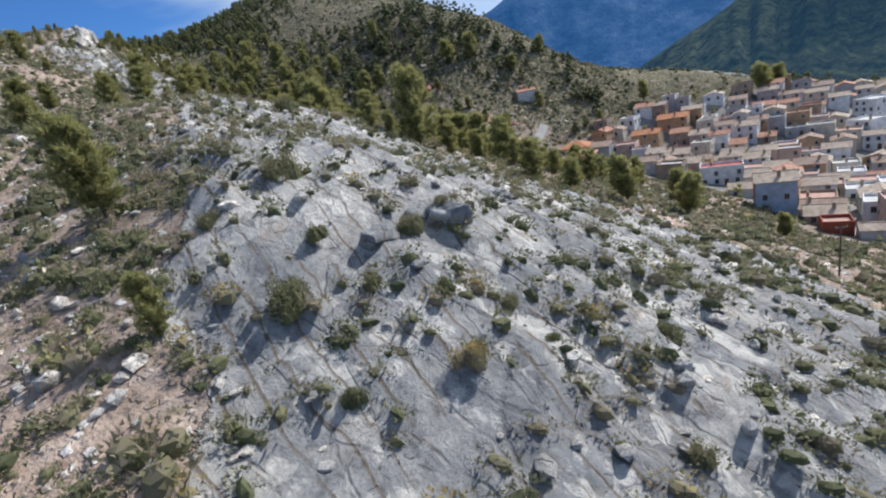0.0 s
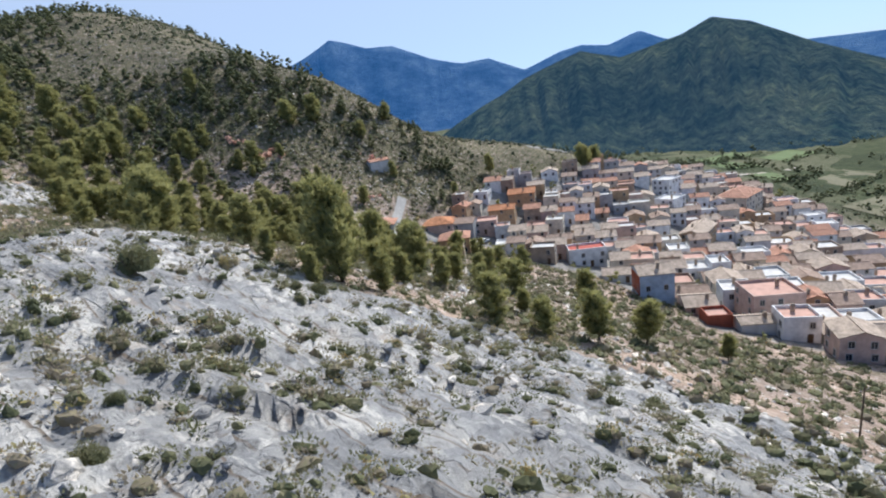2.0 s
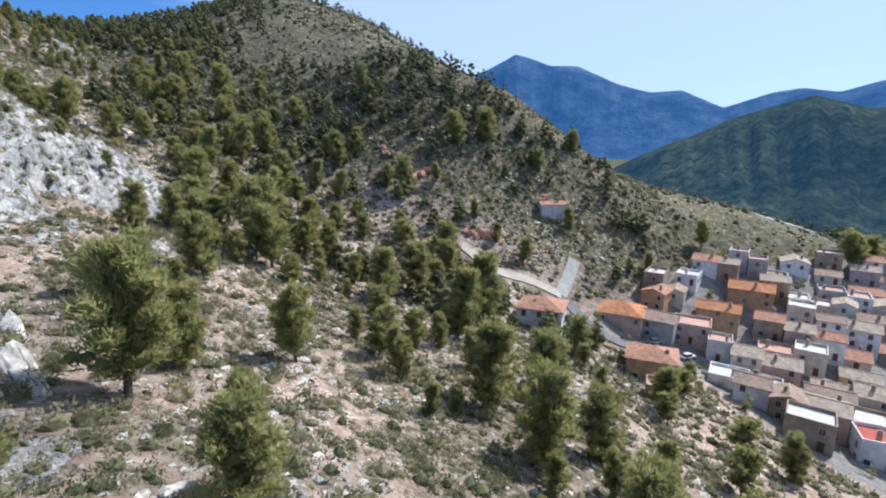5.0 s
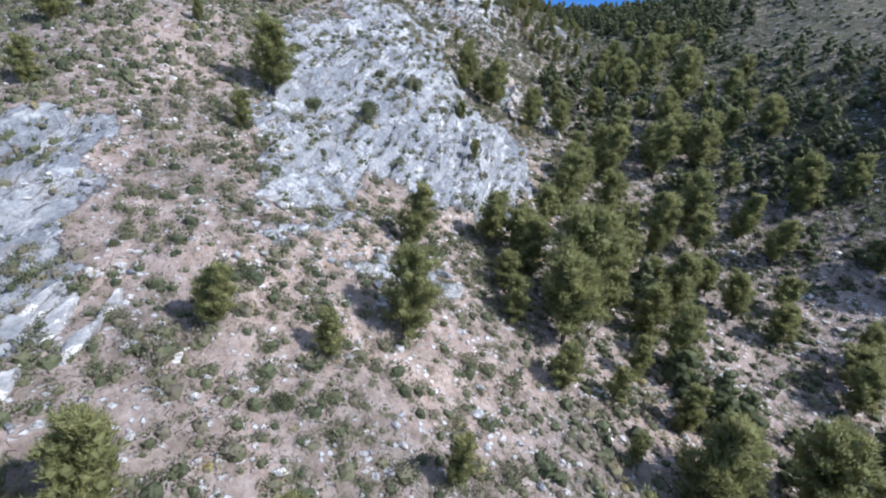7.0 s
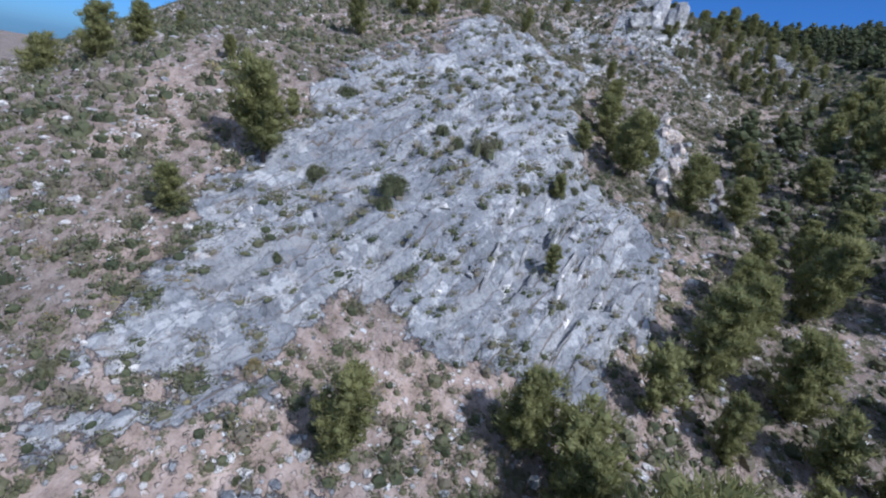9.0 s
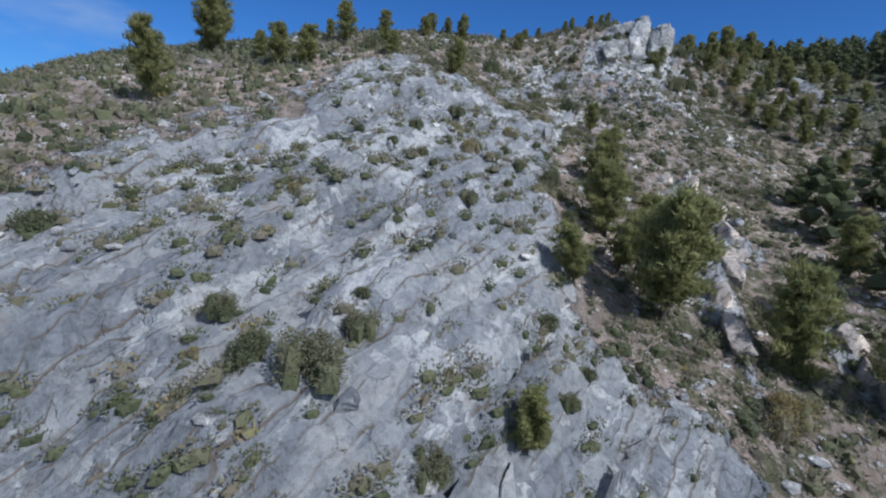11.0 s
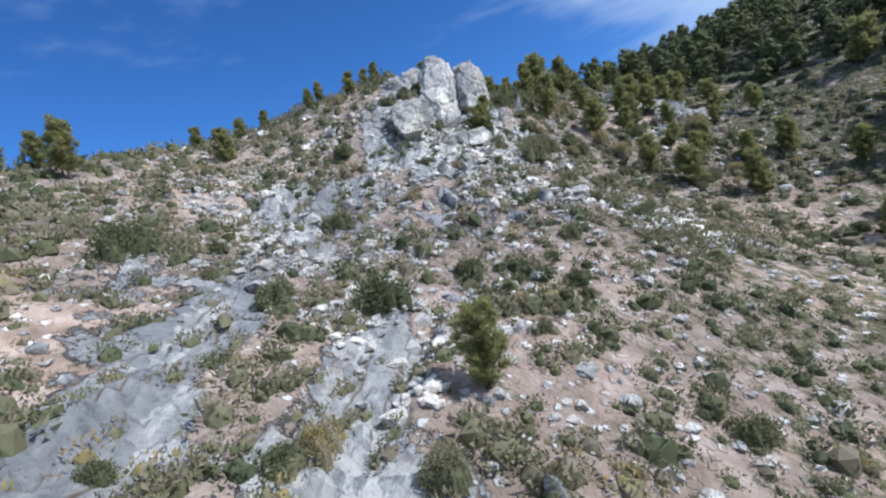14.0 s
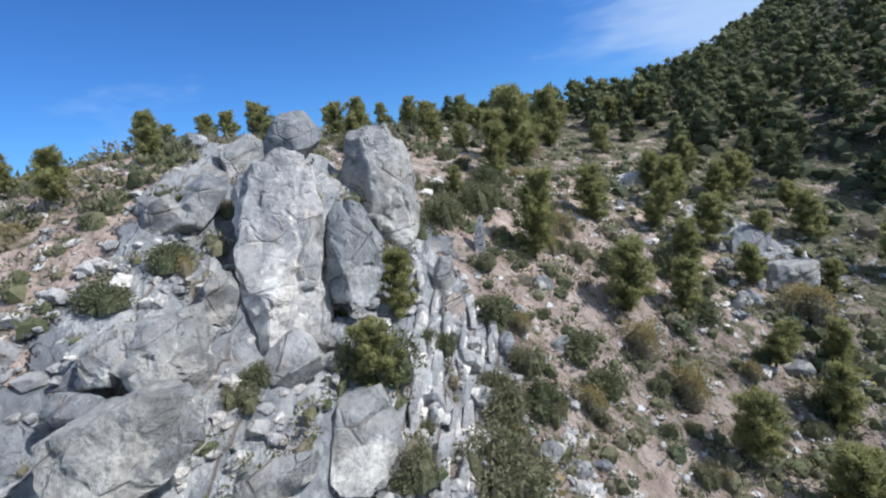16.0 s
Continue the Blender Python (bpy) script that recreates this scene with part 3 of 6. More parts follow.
def mountain_range(name, crests, near, far, foot, mat, seed, label, relief=0.12):
    """A range seen over an arc: crest heights (degrees clockwise from +y, metres) joined smoothly; slopes from near to far."""
    crest_a = np.array([a for a, h in crests], float)
    crest_h = np.array([h for a, h in crests], float)
    turns = np.linspace(crest_a[0], crest_a[-1], 260)
    depth = np.linspace(0, 1, 30)
    ta, td = np.meshgrid(turns, depth)
    reach = near + (far - near) * td
    high = np.interp(ta, crest_a, crest_h)
    profile = np.where(td < 0.55, ramp01(td, -0.1, 0.55) ** 1.1, 1 - 0.8 * ramp01(td, 0.55, 1.1))
    x, y = reach * np.sin(np.radians(ta)), reach * np.cos(np.radians(ta))
    size = (far - near) * 0.35
    spur = rough(ta * 9.0, td * 2.5 + seed, 9.0, 4, seed) - 0.5
    z = foot + (high - foot) * profile * (1 + relief * spur * (1 - np.abs(td - 0.25) / 0.25).clip(0, 1)) + (rough(x, y, size, 5, seed + 4) - 0.5) * 0.10 * (high - foot)
    n, m = ta.shape
    i = np.arange(n * m).reshape(n, m)
    quads = np.stack([i[:-1, :-1], i[1:, :-1], i[1:, 1:], i[:-1, 1:]], -1).reshape(-1, 4)
    mesh = mesh_from(name, np.stack([x, y, z], -1).reshape(-1, 3), quads.tolist(), mat)
    mesh.shade_smooth()
    return tagged(new(name, mesh), label, "mountains", kind="structure")


# haze in the colour: bluish base on the range, blue glow on both
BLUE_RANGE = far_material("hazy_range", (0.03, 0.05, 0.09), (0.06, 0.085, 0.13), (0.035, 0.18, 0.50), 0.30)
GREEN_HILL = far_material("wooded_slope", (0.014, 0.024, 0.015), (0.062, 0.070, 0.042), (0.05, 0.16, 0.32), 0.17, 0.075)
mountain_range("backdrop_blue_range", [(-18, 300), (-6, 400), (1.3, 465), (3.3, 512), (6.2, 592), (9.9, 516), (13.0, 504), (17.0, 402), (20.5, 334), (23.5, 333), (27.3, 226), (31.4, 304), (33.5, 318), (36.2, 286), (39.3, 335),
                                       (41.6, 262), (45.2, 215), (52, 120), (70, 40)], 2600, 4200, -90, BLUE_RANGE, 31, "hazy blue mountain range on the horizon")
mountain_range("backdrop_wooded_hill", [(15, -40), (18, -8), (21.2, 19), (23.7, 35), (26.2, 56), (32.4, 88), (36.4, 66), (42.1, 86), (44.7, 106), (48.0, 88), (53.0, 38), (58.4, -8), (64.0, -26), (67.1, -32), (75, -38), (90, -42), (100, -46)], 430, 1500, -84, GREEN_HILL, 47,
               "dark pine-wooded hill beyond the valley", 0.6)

# ---- plants ----
def leaf_material(name, stops, see_through=0.25, grain_size=1.9):
    mat, nodes, links, shader = material(name)
    where = place_node(nodes)
    tone = nodes.new("ShaderNodeAttribute")
    tone.attribute_name = "tone"
    value = tone.outputs["Fac"]
    grain = noise_node(nodes, links, where, grain_size, 5, 0.7)
    value = math_node(nodes, links, "ADD", value, math_node(nodes, links, "MULTIPLY", math_node(nodes, links, "SUBTRACT", grain, 0.5), 0.55))
    colour = ramp_node(nodes, links, value, stops)
    links.new(colour, shader.inputs["Base Color"])
    shader.inputs["Roughness"].default_value = 0.75
    shader.inputs["Specular IOR Level"].default_value = 0.2
    glow = nodes.new("ShaderNodeBsdfTranslucent")
    links.new(colour, glow.inputs["Color"])
    both = nodes.new("ShaderNodeMixShader")
    both.inputs["Fac"].default_value = see_through
    links.new(shader.outputs[0], both.inputs[1])
    links.new(glow.outputs[0], both.inputs[2])
    links.new(both.outputs[0], nodes["Material Output"].inputs["Surface"])
    return mat


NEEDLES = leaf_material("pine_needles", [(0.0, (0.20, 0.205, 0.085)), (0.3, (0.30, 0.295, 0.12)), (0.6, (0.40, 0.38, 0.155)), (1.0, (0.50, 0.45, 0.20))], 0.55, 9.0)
# darker copy of the needles: backlit look of the woods put into colour
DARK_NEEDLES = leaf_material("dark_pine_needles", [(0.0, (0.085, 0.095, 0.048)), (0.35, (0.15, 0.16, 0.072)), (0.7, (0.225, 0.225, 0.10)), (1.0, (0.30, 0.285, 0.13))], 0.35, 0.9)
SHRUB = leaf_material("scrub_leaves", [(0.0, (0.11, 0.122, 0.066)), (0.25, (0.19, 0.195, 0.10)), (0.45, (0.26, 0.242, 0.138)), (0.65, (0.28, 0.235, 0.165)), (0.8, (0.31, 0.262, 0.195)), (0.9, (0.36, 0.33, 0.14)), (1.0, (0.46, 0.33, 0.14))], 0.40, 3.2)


def bark_material():
    mat, nodes, links, shader = material("pine_bark")
    where = place_node(nodes)
    grain = noise_node(nodes, links, where, 6.0, 5, 0.7)
    links.new(ramp_node(nodes, links, grain, [(0.3, (0.05, 0.035, 0.027)), (0.7, (0.17, 0.125, 0.095))]), shader.inputs["Base Color"])
    shader.inputs["Roughness"].default_value = 0.95
    bump_node(nodes, links, grain, 0.8, 0.05, shader)
    return mat


BARK = bark_material()
dice = np.random.default_rng(7)


def sprays(centres, out, length, width, rng):
    """Slim triangles that stand at the centres and point along out, each turned by chance."""
    n = len(centres)
    way = out + rng.normal(0, 0.55, (n, 3))
    way /= np.linalg.norm(way, axis=1)[:, None] + 1e-9
    side = np.cross(way, rng.normal(0, 1, (n, 3)))
    side /= np.linalg.norm(side, axis=1)[:, None] + 1e-9
    size = length * rng.uniform(0.6, 1.35, (n, 1))
    half = width * rng.uniform(0.6, 1.3, (n, 1))
    base = centres - way * size * 0.35
    return np.stack([base - side * half, base + side * half, base + way * size], 1)


def limb(bm, a, b, r0, r1, sides=6):
    a, b = Vector(a), Vector(b)
    turn = (b - a).to_track_quat("Z", "Y").to_matrix()
    rings = []
    for p, r in ((a, r0), (b, r1)):
        rings.append([bm.verts.new(p + turn @ Vector((r * math.cos(k * math.tau / sides), r * math.sin(k * math.tau / sides), 0))) for k in range(sides)])
    for k in range(sides):
        bm.faces.new((rings[0][k], rings[0][(k + 1) % sides], rings[1][(k + 1) % sides], rings[1][k]))


def lump():
    """A ball of twenty faces, the dense inside of a bough or a shrub."""
    bm = bmesh.new()
    bmesh.ops.create_icosphere(bm, subdivisions=1, radius=1.0)
    got = np.array([v.co[:] for v in bm.verts]), np.array([[v.index for v in f.verts] for f in bm.faces])
    bm.free()
    return got


LUMP = lump()


def pine_meshes(seed, slender, clear, thick=1.0):
    """A pine one metre high: a bent trunk with limbs, and boughs of needles. slender: crown width to height; clear: bare share of the trunk."""
    rng = np.random.default_rng(seed)
    lean = rng.normal(0, 0.03, 2)
    spine = [(0, 0, -0.06)]
    for k in range(1, 7):
        h = k / 6 * 0.93
        spine.append((lean[0] * h * 2 + rng.normal(0, 0.010), lean[1] * h * 2 + rng.normal(0, 0.010), h))
    wood = bmesh.new()
    for k in range(6):
        limb(wood, spine[k], spine[k + 1], 0.026 * (1 - k / 6.6), 0.026 * (1 - (k + 1) / 6.6), 7)
    tris, tones = [], []
    tiers = 11 if thick > 1 else 8
    for b in range(tiers * 4):
        tier = b // 4
        h = clear + (0.93 - clear) * ((tier + rng.uniform(0.1, 0.75)) / tiers) ** 0.92
        up = (h - clear) / (1 - clear)
        wide = 0.46 * slender * (math.sin(math.pi * min(1, 0.24 + 0.72 * up) ** 0.80) ** 0.7 + 0.04)
        turn = b * 1.571 + tier * 0.7 + rng.normal(0, 0.4)
        k = min(5, int(h / 0.93 * 6))
        root = np.array(spine[k]) + (np.array(spine[k + 1]) - np.array(spine[k])) * min(1, h / 0.93 * 6 - k)
        root[2] = min(root[2], 0.93)
        reach = wide * rng.uniform(0.55, 1.15)
        tip = root + np.array([math.cos(turn) * reach, math.sin(turn) * reach, reach * rng.uniform(0.25, 0.85)])
        if reach > 0.05:
            limb(wood, tuple(root), tuple(root + (tip - root) * 0.85), 0.008, 0.002, 4)
        puffs = 3 if reach > 0.12 else 2
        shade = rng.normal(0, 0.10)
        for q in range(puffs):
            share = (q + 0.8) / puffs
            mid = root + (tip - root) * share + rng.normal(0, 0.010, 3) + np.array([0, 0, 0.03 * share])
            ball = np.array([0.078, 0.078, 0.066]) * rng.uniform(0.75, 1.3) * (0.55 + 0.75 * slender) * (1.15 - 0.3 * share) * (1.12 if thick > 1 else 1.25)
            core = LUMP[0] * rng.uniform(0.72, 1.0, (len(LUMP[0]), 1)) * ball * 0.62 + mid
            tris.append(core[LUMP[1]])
            # cores dark and puff tops lighter: shade put into the needle tone
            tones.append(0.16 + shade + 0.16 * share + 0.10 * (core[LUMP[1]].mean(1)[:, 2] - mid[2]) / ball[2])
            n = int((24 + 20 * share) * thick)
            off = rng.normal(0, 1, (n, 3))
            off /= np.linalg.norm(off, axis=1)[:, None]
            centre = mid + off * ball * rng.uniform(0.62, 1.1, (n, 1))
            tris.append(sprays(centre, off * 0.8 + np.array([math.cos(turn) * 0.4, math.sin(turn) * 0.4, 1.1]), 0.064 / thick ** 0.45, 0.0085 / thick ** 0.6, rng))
            # sprays lighten to the tips (young needles) and upwards (light in the tone)
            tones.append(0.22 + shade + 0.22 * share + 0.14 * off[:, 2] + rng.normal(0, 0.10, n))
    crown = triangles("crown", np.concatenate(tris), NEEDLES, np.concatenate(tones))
    trunk = bpy.data.meshes.new("trunk")
    wood.to_mesh(trunk)
    wood.free()
    trunk.materials.append(BARK)
    trunk.shade_smooth()
    return trunk, crown


PINES = [pine_meshes(100 + k, slender, clear, 0.6) for k, (slender, clear) in enumerate([(0.62, 0.06), (0.72, 0.10), (0.54, 0.05), (0.80, 0.16), (0.60, 0.22), (0.92, 0.08), (0.50, 0.10)])]


FINE_PINES = [pine_meshes(140 + k, slender, clear, 1.6) for k, (slender, clear) in enumerate([(0.52, 0.05), (0.62, 0.08), (0.47, 0.04), (0.56, 0.12), (0.62, 0.06)])]


def plant_pine(x, y, height, kind, label, group, fine=False):
    trunk, crown = (FINE_PINES if fine else PINES)[kind % (len(FINE_PINES) if fine else len(PINES))]
    wide = height * random.uniform(0.92, 1.1)
    tree = new("pine_tree")
    tree.matrix_world = Matrix.LocRotScale((x, y, ground_at(x, y) - 0.1), Euler((random.gauss(0, 0.04), random.gauss(0, 0.04), random.uniform(0, 6.28))), (wide, wide, height))
    tagged(tree, label, "pine tree", group)
    part_of("trunk", trunk, None, tree, "brown fissured trunk and limbs")
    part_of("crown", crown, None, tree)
    return tree


RIDGE_PINES_A = [
    (-231, 258, 5.7), (-231, 225, 3.0), (-229, 250, 4.6), (-202, 267, 4.1), (-201, 210, 3.0), (-201, 255, 3.3),
    (-200, 270, 3.2), (-200, 216, 3.0), (-200, 276, 3.8), (-199, 219, 3.0), (-198, 236, 3.0), (-198, 228, 3.0),
    (-196, 282, 7.4), (-195, 225, 3.0), (-194, 190, 4.5), (-193, 235, 3.3), (-193, 194, 3.8), (-193, 272, 8.8),
    (-192, 230, 3.2), (-191, 265, 6.8), (-190, 211, 4.1), (-190, 249, 3.0), (-190, 242, 3.0), (-188, 256, 3.0),
    (-187, 196, 5.6), (-184, 187, 4.1), (-182, 268, 5.2), (-181, 257, 6.9), (-180, 243, 4.0), (-179, 278, 5.2),
    (-177, 167, 3.6), (-177, 239, 3.8),
]
RIDGE_PINES_B = [
    (-177, 146, 9.0), (-175, 260, 5.4), (-174, 274, 4.8), (-171, 278, 3.3), (-170, 147, 8.0), (-170, 170, 7.0),
    (-168, 177, 6.0), (-168, 148, 10.0), (-167, 265, 3.7), (-166, 257, 4.7), (-166, 75, 13.9), (-164, 269, 3.9),
    (-162, 283, 4.6), (-161, 258, 5.2), (-159, 268, 4.0), (-158, 157, 4.2), (-155, 272, 5.4), (-155, 261, 5.7),
    (-154, 188, 4.8), (-153, 160, 5.9), (-153, 177, 4.1), (-151, 164, 5.7), (-149, 186, 5.2), (-149, 210, 4.4),
    (-148, 272, 4.8), (-143, 257, 4.3), (-142, 263, 5.5), (-132, 118, 3.5), (-125, 114, 6.7),
]
SLOPE_PINES_A = [
    (-136, 149, 9.0), (-135, 265, 10.3), (-131, 202, 7.6), (-121, 198, 8.0), (-121, 109, 9.0), (-120, 203, 6.3),
    (-118, 207, 3.8), (-116, 268, 16.0), (-115, 196, 6.5), (-115, 225, 6.6), (-114, 131, 3.6), (-110, 189, 5.3),
    (-110, 198, 11.9), (-110, 215, 5.8), (-109, 225, 5.5), (-108, 248, 11.9), (-105, 208, 9.8), (-104, 142, 3.9),
    (-104, 231, 8.0), (-101, 94, 8.8), (-100, 214, 8.4), (-100, 262, 15.1), (-97, 180, 4.0), (-96, 108, 6.0),
    (-94, 140, 11.9), (-93, 87, 10.5), (-93, 220, 6.8), (-90, 211, 7.5), (-88, 241, 12.9), (-84, 176, 3.8),
    (-84, 204, 8.9), (-84, 133, 5.2),
]
SLOPE_PINES_B = [
    (-83, 214, 13.0), (-81, 234, 11.6), (-79, 200, 11.3), (-78, 226, 13.3), (-75, 194, 12.3), (-74, 238, 11.5),
    (-71, 203, 11.2), (-68, 255, 11.0), (-67, 192, 7.7), (-67, 168, 9.2), (-64, 152, 9.3), (-62, 220, 13.1),
    (-61, 207, 12.9), (-60, 171, 9.9), (-57, 165, 6.3), (-56, 188, 9.7), (-55, 226, 10.0), (-55, 243, 7.1),
    (-51, 176, 17.0), (-51, 162, 6.7), (-50, 239, 12.0), (-50, 125, 6.3), (-49, 275, 10.6), (-49, 207, 7.1),
    (-48, 144, 10.1), (-48, 193, 12.0), (-47, 168, 13.3), (-47, 224, 9.4), (-46, 185, 9.2), (-46, 134, 4.7),
    (-45, 245, 9.6),
]
GULLY_PINES_A = [
    (-43, 206, 8.6), (-41, 34, 5.4), (-41, 162, 6.0), (-40, 175, 6.7), (-39, 184, 10.7), (-36, 207, 7.0),
    (-35, 116, 8.3), (-34, 107, 12.1), (-33, 141, 5.5), (-33, 232, 8.1), (-32, 175, 6.8), (-31, 94, 3.8),
    (-28, 126, 9.7), (-26, 231, 11.9), (-26, 213, 7.2), (-25, 167, 11.7), (-24, 106, 5.5), (-24, 29, 7.4),
    (-24, 173, 9.2), (-23, 203, 8.3), (-20, 96, 7.2), (-18, 181, 12.5), (-17, 83, 4.3), (-16, 131, 7.3),
    (-16, 146, 6.5), (-16, 237, 6.5), (-15, 19, 3.4), (-14, 186, 7.8), (-12, 122, 4.1), (-12, 202, 12.4),
    (-12, 76, 4.7), (-11, 196, 10.2),
]
GULLY_PINES_B = [
    (-9, 159, 13.6), (-9, 82, 13.1), (-9, 254, 12.6), (-9, 125, 3.7), (-8, 225, 5.3), (-5, 129, 11.9),
    (-4, 83, 6.9), (-3, 227, 6.2), (-3, 177, 15.4), (0, 120, 11.6), (1, 259, 12.9), (3, 220, 6.0),
    (5, 105, 10.0), (5, 143, 10.9), (7, 95, 6.1), (8, 125, 9.5), (9, 78, 6.9), (11, 216, 7.4),
    (14, 110, 5.7), (15, 76, 5.8), (18, 172, 9.3), (21, 256, 8.2), (23, 76, 8.1), (28, 154, 8.7),
    (30, 238, 7.6), (34, 80, 7.9), (37, 273, 9.0), (44, 111, 8.2), (44, 141, 8.5), (48, 78, 5.1),
    (55, 230, 6.9), (80, 246, 9.9),
]
GULLY_PINES_C = [
    (133, 243, 14.9), (142, 248, 12.5),
]
BUSHES_AT_A = [
    (-195, 276, 2.9), (-193, 246, 1.5), (-187, 257, 2.7), (-187, 235, 0.9), (-186, 237, 1.1), (-185, 249, 2.6),
    (-185, 252, 3.1), (-184, 233, 1.7), (-183, 230, 1.6), (-182, 262, 2.3), (-181, 230, 1.3), (-180, 221, 1.9),
    (-179, 249, 2.1), (-179, 234, 1.5), (-178, 263, 2.2), (-176, 249, 1.8), (-175, 268, 3.4), (-175, 245, 2.6),
    (-175, 253, 2.3), (-174, 238, 2.1), (-174, 247, 2.1), (-173, 258, 2.5), (-173, 252, 2.3), (-172, 241, 3.4),
    (-172, 265, 2.7), (-170, 214, 2.3), (-170, 258, 2.5), (-169, 198, 3.2), (-169, 190, 2.4), (-167, 273, 3.1),
    (-162, 174, 3.1), (-161, 205, 2.5),
]
BUSHES_AT_B = [
    (-158, 217, 1.9), (-158, 240, 2.2), (-158, 210, 2.9), (-156, 227, 1.7), (-151, 216, 1.0), (-150, 195, 1.1),
    (-149, 200, 1.4), (-146, 205, 1.7), (-144, 208, 1.1), (-143, 218, 0.9), (-141, 218, 1.9), (-134, 195, 1.8),
    (-133, 183, 1.5), (-132, 190, 1.4), (-129, 188, 1.3), (-129, 120, 3.0), (-127, 193, 2.8), (-126, 181, 0.9),
    (-125, 183, 1.6), (-124, 188, 1.3), (-124, 180, 0.9), (-123, 177, 1.4), (-121, 171, 0.8), (-121, 186, 0.8),
    (-121, 193, 1.7), (-120, 174, 1.0), (-120, 177, 1.1), (-113, 149, 2.3), (-106, 185, 1.6), (-106, 147, 1.5),
    (-103, 163, 1.7), (-101, 203, 3.1),
]
BUSHES_AT_C = [
    (-101, 171, 1.6), (-100, 184, 1.2), (-100, 165, 2.5), (-100, 162, 0.8), (-98, 168, 2.7), (-95, 174, 1.7),
    (-94, 147, 2.3), (-91, 156, 3.1), (-89, 155, 2.0), (-42, 129, 1.6), (-26, 68, 2.5), (-15, 26, 1.1),
    (-12, 72, 1.8), (-12, 31, 2.1), (-9, 20, 2.2), (-8, 97, 2.1), (-8, 24, 1.0), (-5, 16, 0.9),
    (-5, 22, 0.9), (-3, 27, 1.3), (-1, 22, 0.8), (-1, 29, 1.0), (-0, 18, 1.2), (4, 21, 0.8),
    (6, 28, 0.8), (9, 16, 0.9), (10, 23, 1.4),
]
LONE_BUSHES = BUSHES_AT_A + BUSHES_AT_B + BUSHES_AT_C

taken = []
for places, label, group in (
        (RIDGE_PINES_A, "green pine with rounded crown on the rocky ridge", "pines on the ridge"),
        (RIDGE_PINES_B, "green pine with rounded crown on the rocky ridge", "pines on the ridge"),
        (SLOPE_PINES_A, "bushy yellow-green pine on the stony slope", "pines on the slope"),
        (SLOPE_PINES_B, "bushy yellow-green pine on the stony slope", "pines on the slope"),
        (GULLY_PINES_A, "tall green pine in the scrubby gully", "pines in the gully"),
        (GULLY_PINES_B, "tall green pine in the scrubby gully", "pines in the gully"),
        (GULLY_PINES_C, "tall green pine in the scrubby gully", "pines in the gully"),
):
    for k, (x, y, height) in enumerate(places):
        plant_pine(x, y, height, random.randrange(5), label, group, True)
        taken.append((x, y, height))


def free(x, y, gap):
    return all((x - a) ** 2 + (y - b) ** 2 > gap * gap for a, b, h in taken)


def scatter_pines(count, cx, cy, along, across, degrees, low, high, gap, label, group, fine=False):
    done, tries = 0, 0
    while done < count and tries < count * 40:
        tries += 1
        u, v = random.uniform(-1, 1), random.uniform(-1, 1)
        if u * u + v * v > 1:
            continue
        c, s = math.cos(radians(degrees)), math.sin(radians(degrees))
        x, y = cx + u * along * c - v * across * s, cy + u * along * s + v * across * c
        height = random.uniform(low, high)
        if not free(x, y, gap) or float(bare(np.array([x]), np.array([y]))[0]) > 0.5 or bool(in_village(x, y, 6)) or bool(on_lane(x, y, 5)):
            continue
        plant_pine(x, y, height, random.randrange(len(PINES)), label, group, fine)
        taken.append((x, y, height))
        done += 1


scatter_pines(8, -30, 190, 70, 24, 115, 4.0, 8.0, 5.0, "green pine in the thicket of the gully", "pines in the gully")
scatter_pines(26, -105, 262, 62, 24, 138, 5.0, 10.0, 5.5, "green pine on the shaded slope below the saddle", "pines below the saddle")
scatter_pines(24, -212, 274, 40, 16, 60, 3.0, 5.0, 5.0, "green pine behind the summit crag", "pines behind the crag")
scatter_pines(14, -4, 124, 48, 13, 115, 4.0, 8.5, 5.0, "bushy green pine in the belt below the slab", "pines below the slab", True)
scatter_pines(10, -68, 205, 46, 18, 120, 5.0, 10.0, 5.0, "green pine in the thicket of the gully", "pines in the gully")
scatter_pines(12, -172, 276, 18, 8, 120, 3.0, 5.5, 4.0, "bushy pine on the side ridge", "pines on the side ridge", True)
scatter_pines(9, -62, 70, 34, 20, 60, 3.5, 7.0, 6.0, "young pine on the scrubby slope", "pines on the slope", True)
scatter_pines(16, 26, 150, 60, 18, 80, 4.0, 7.0, 6.0, "pine above the village houses", "pines above the village")


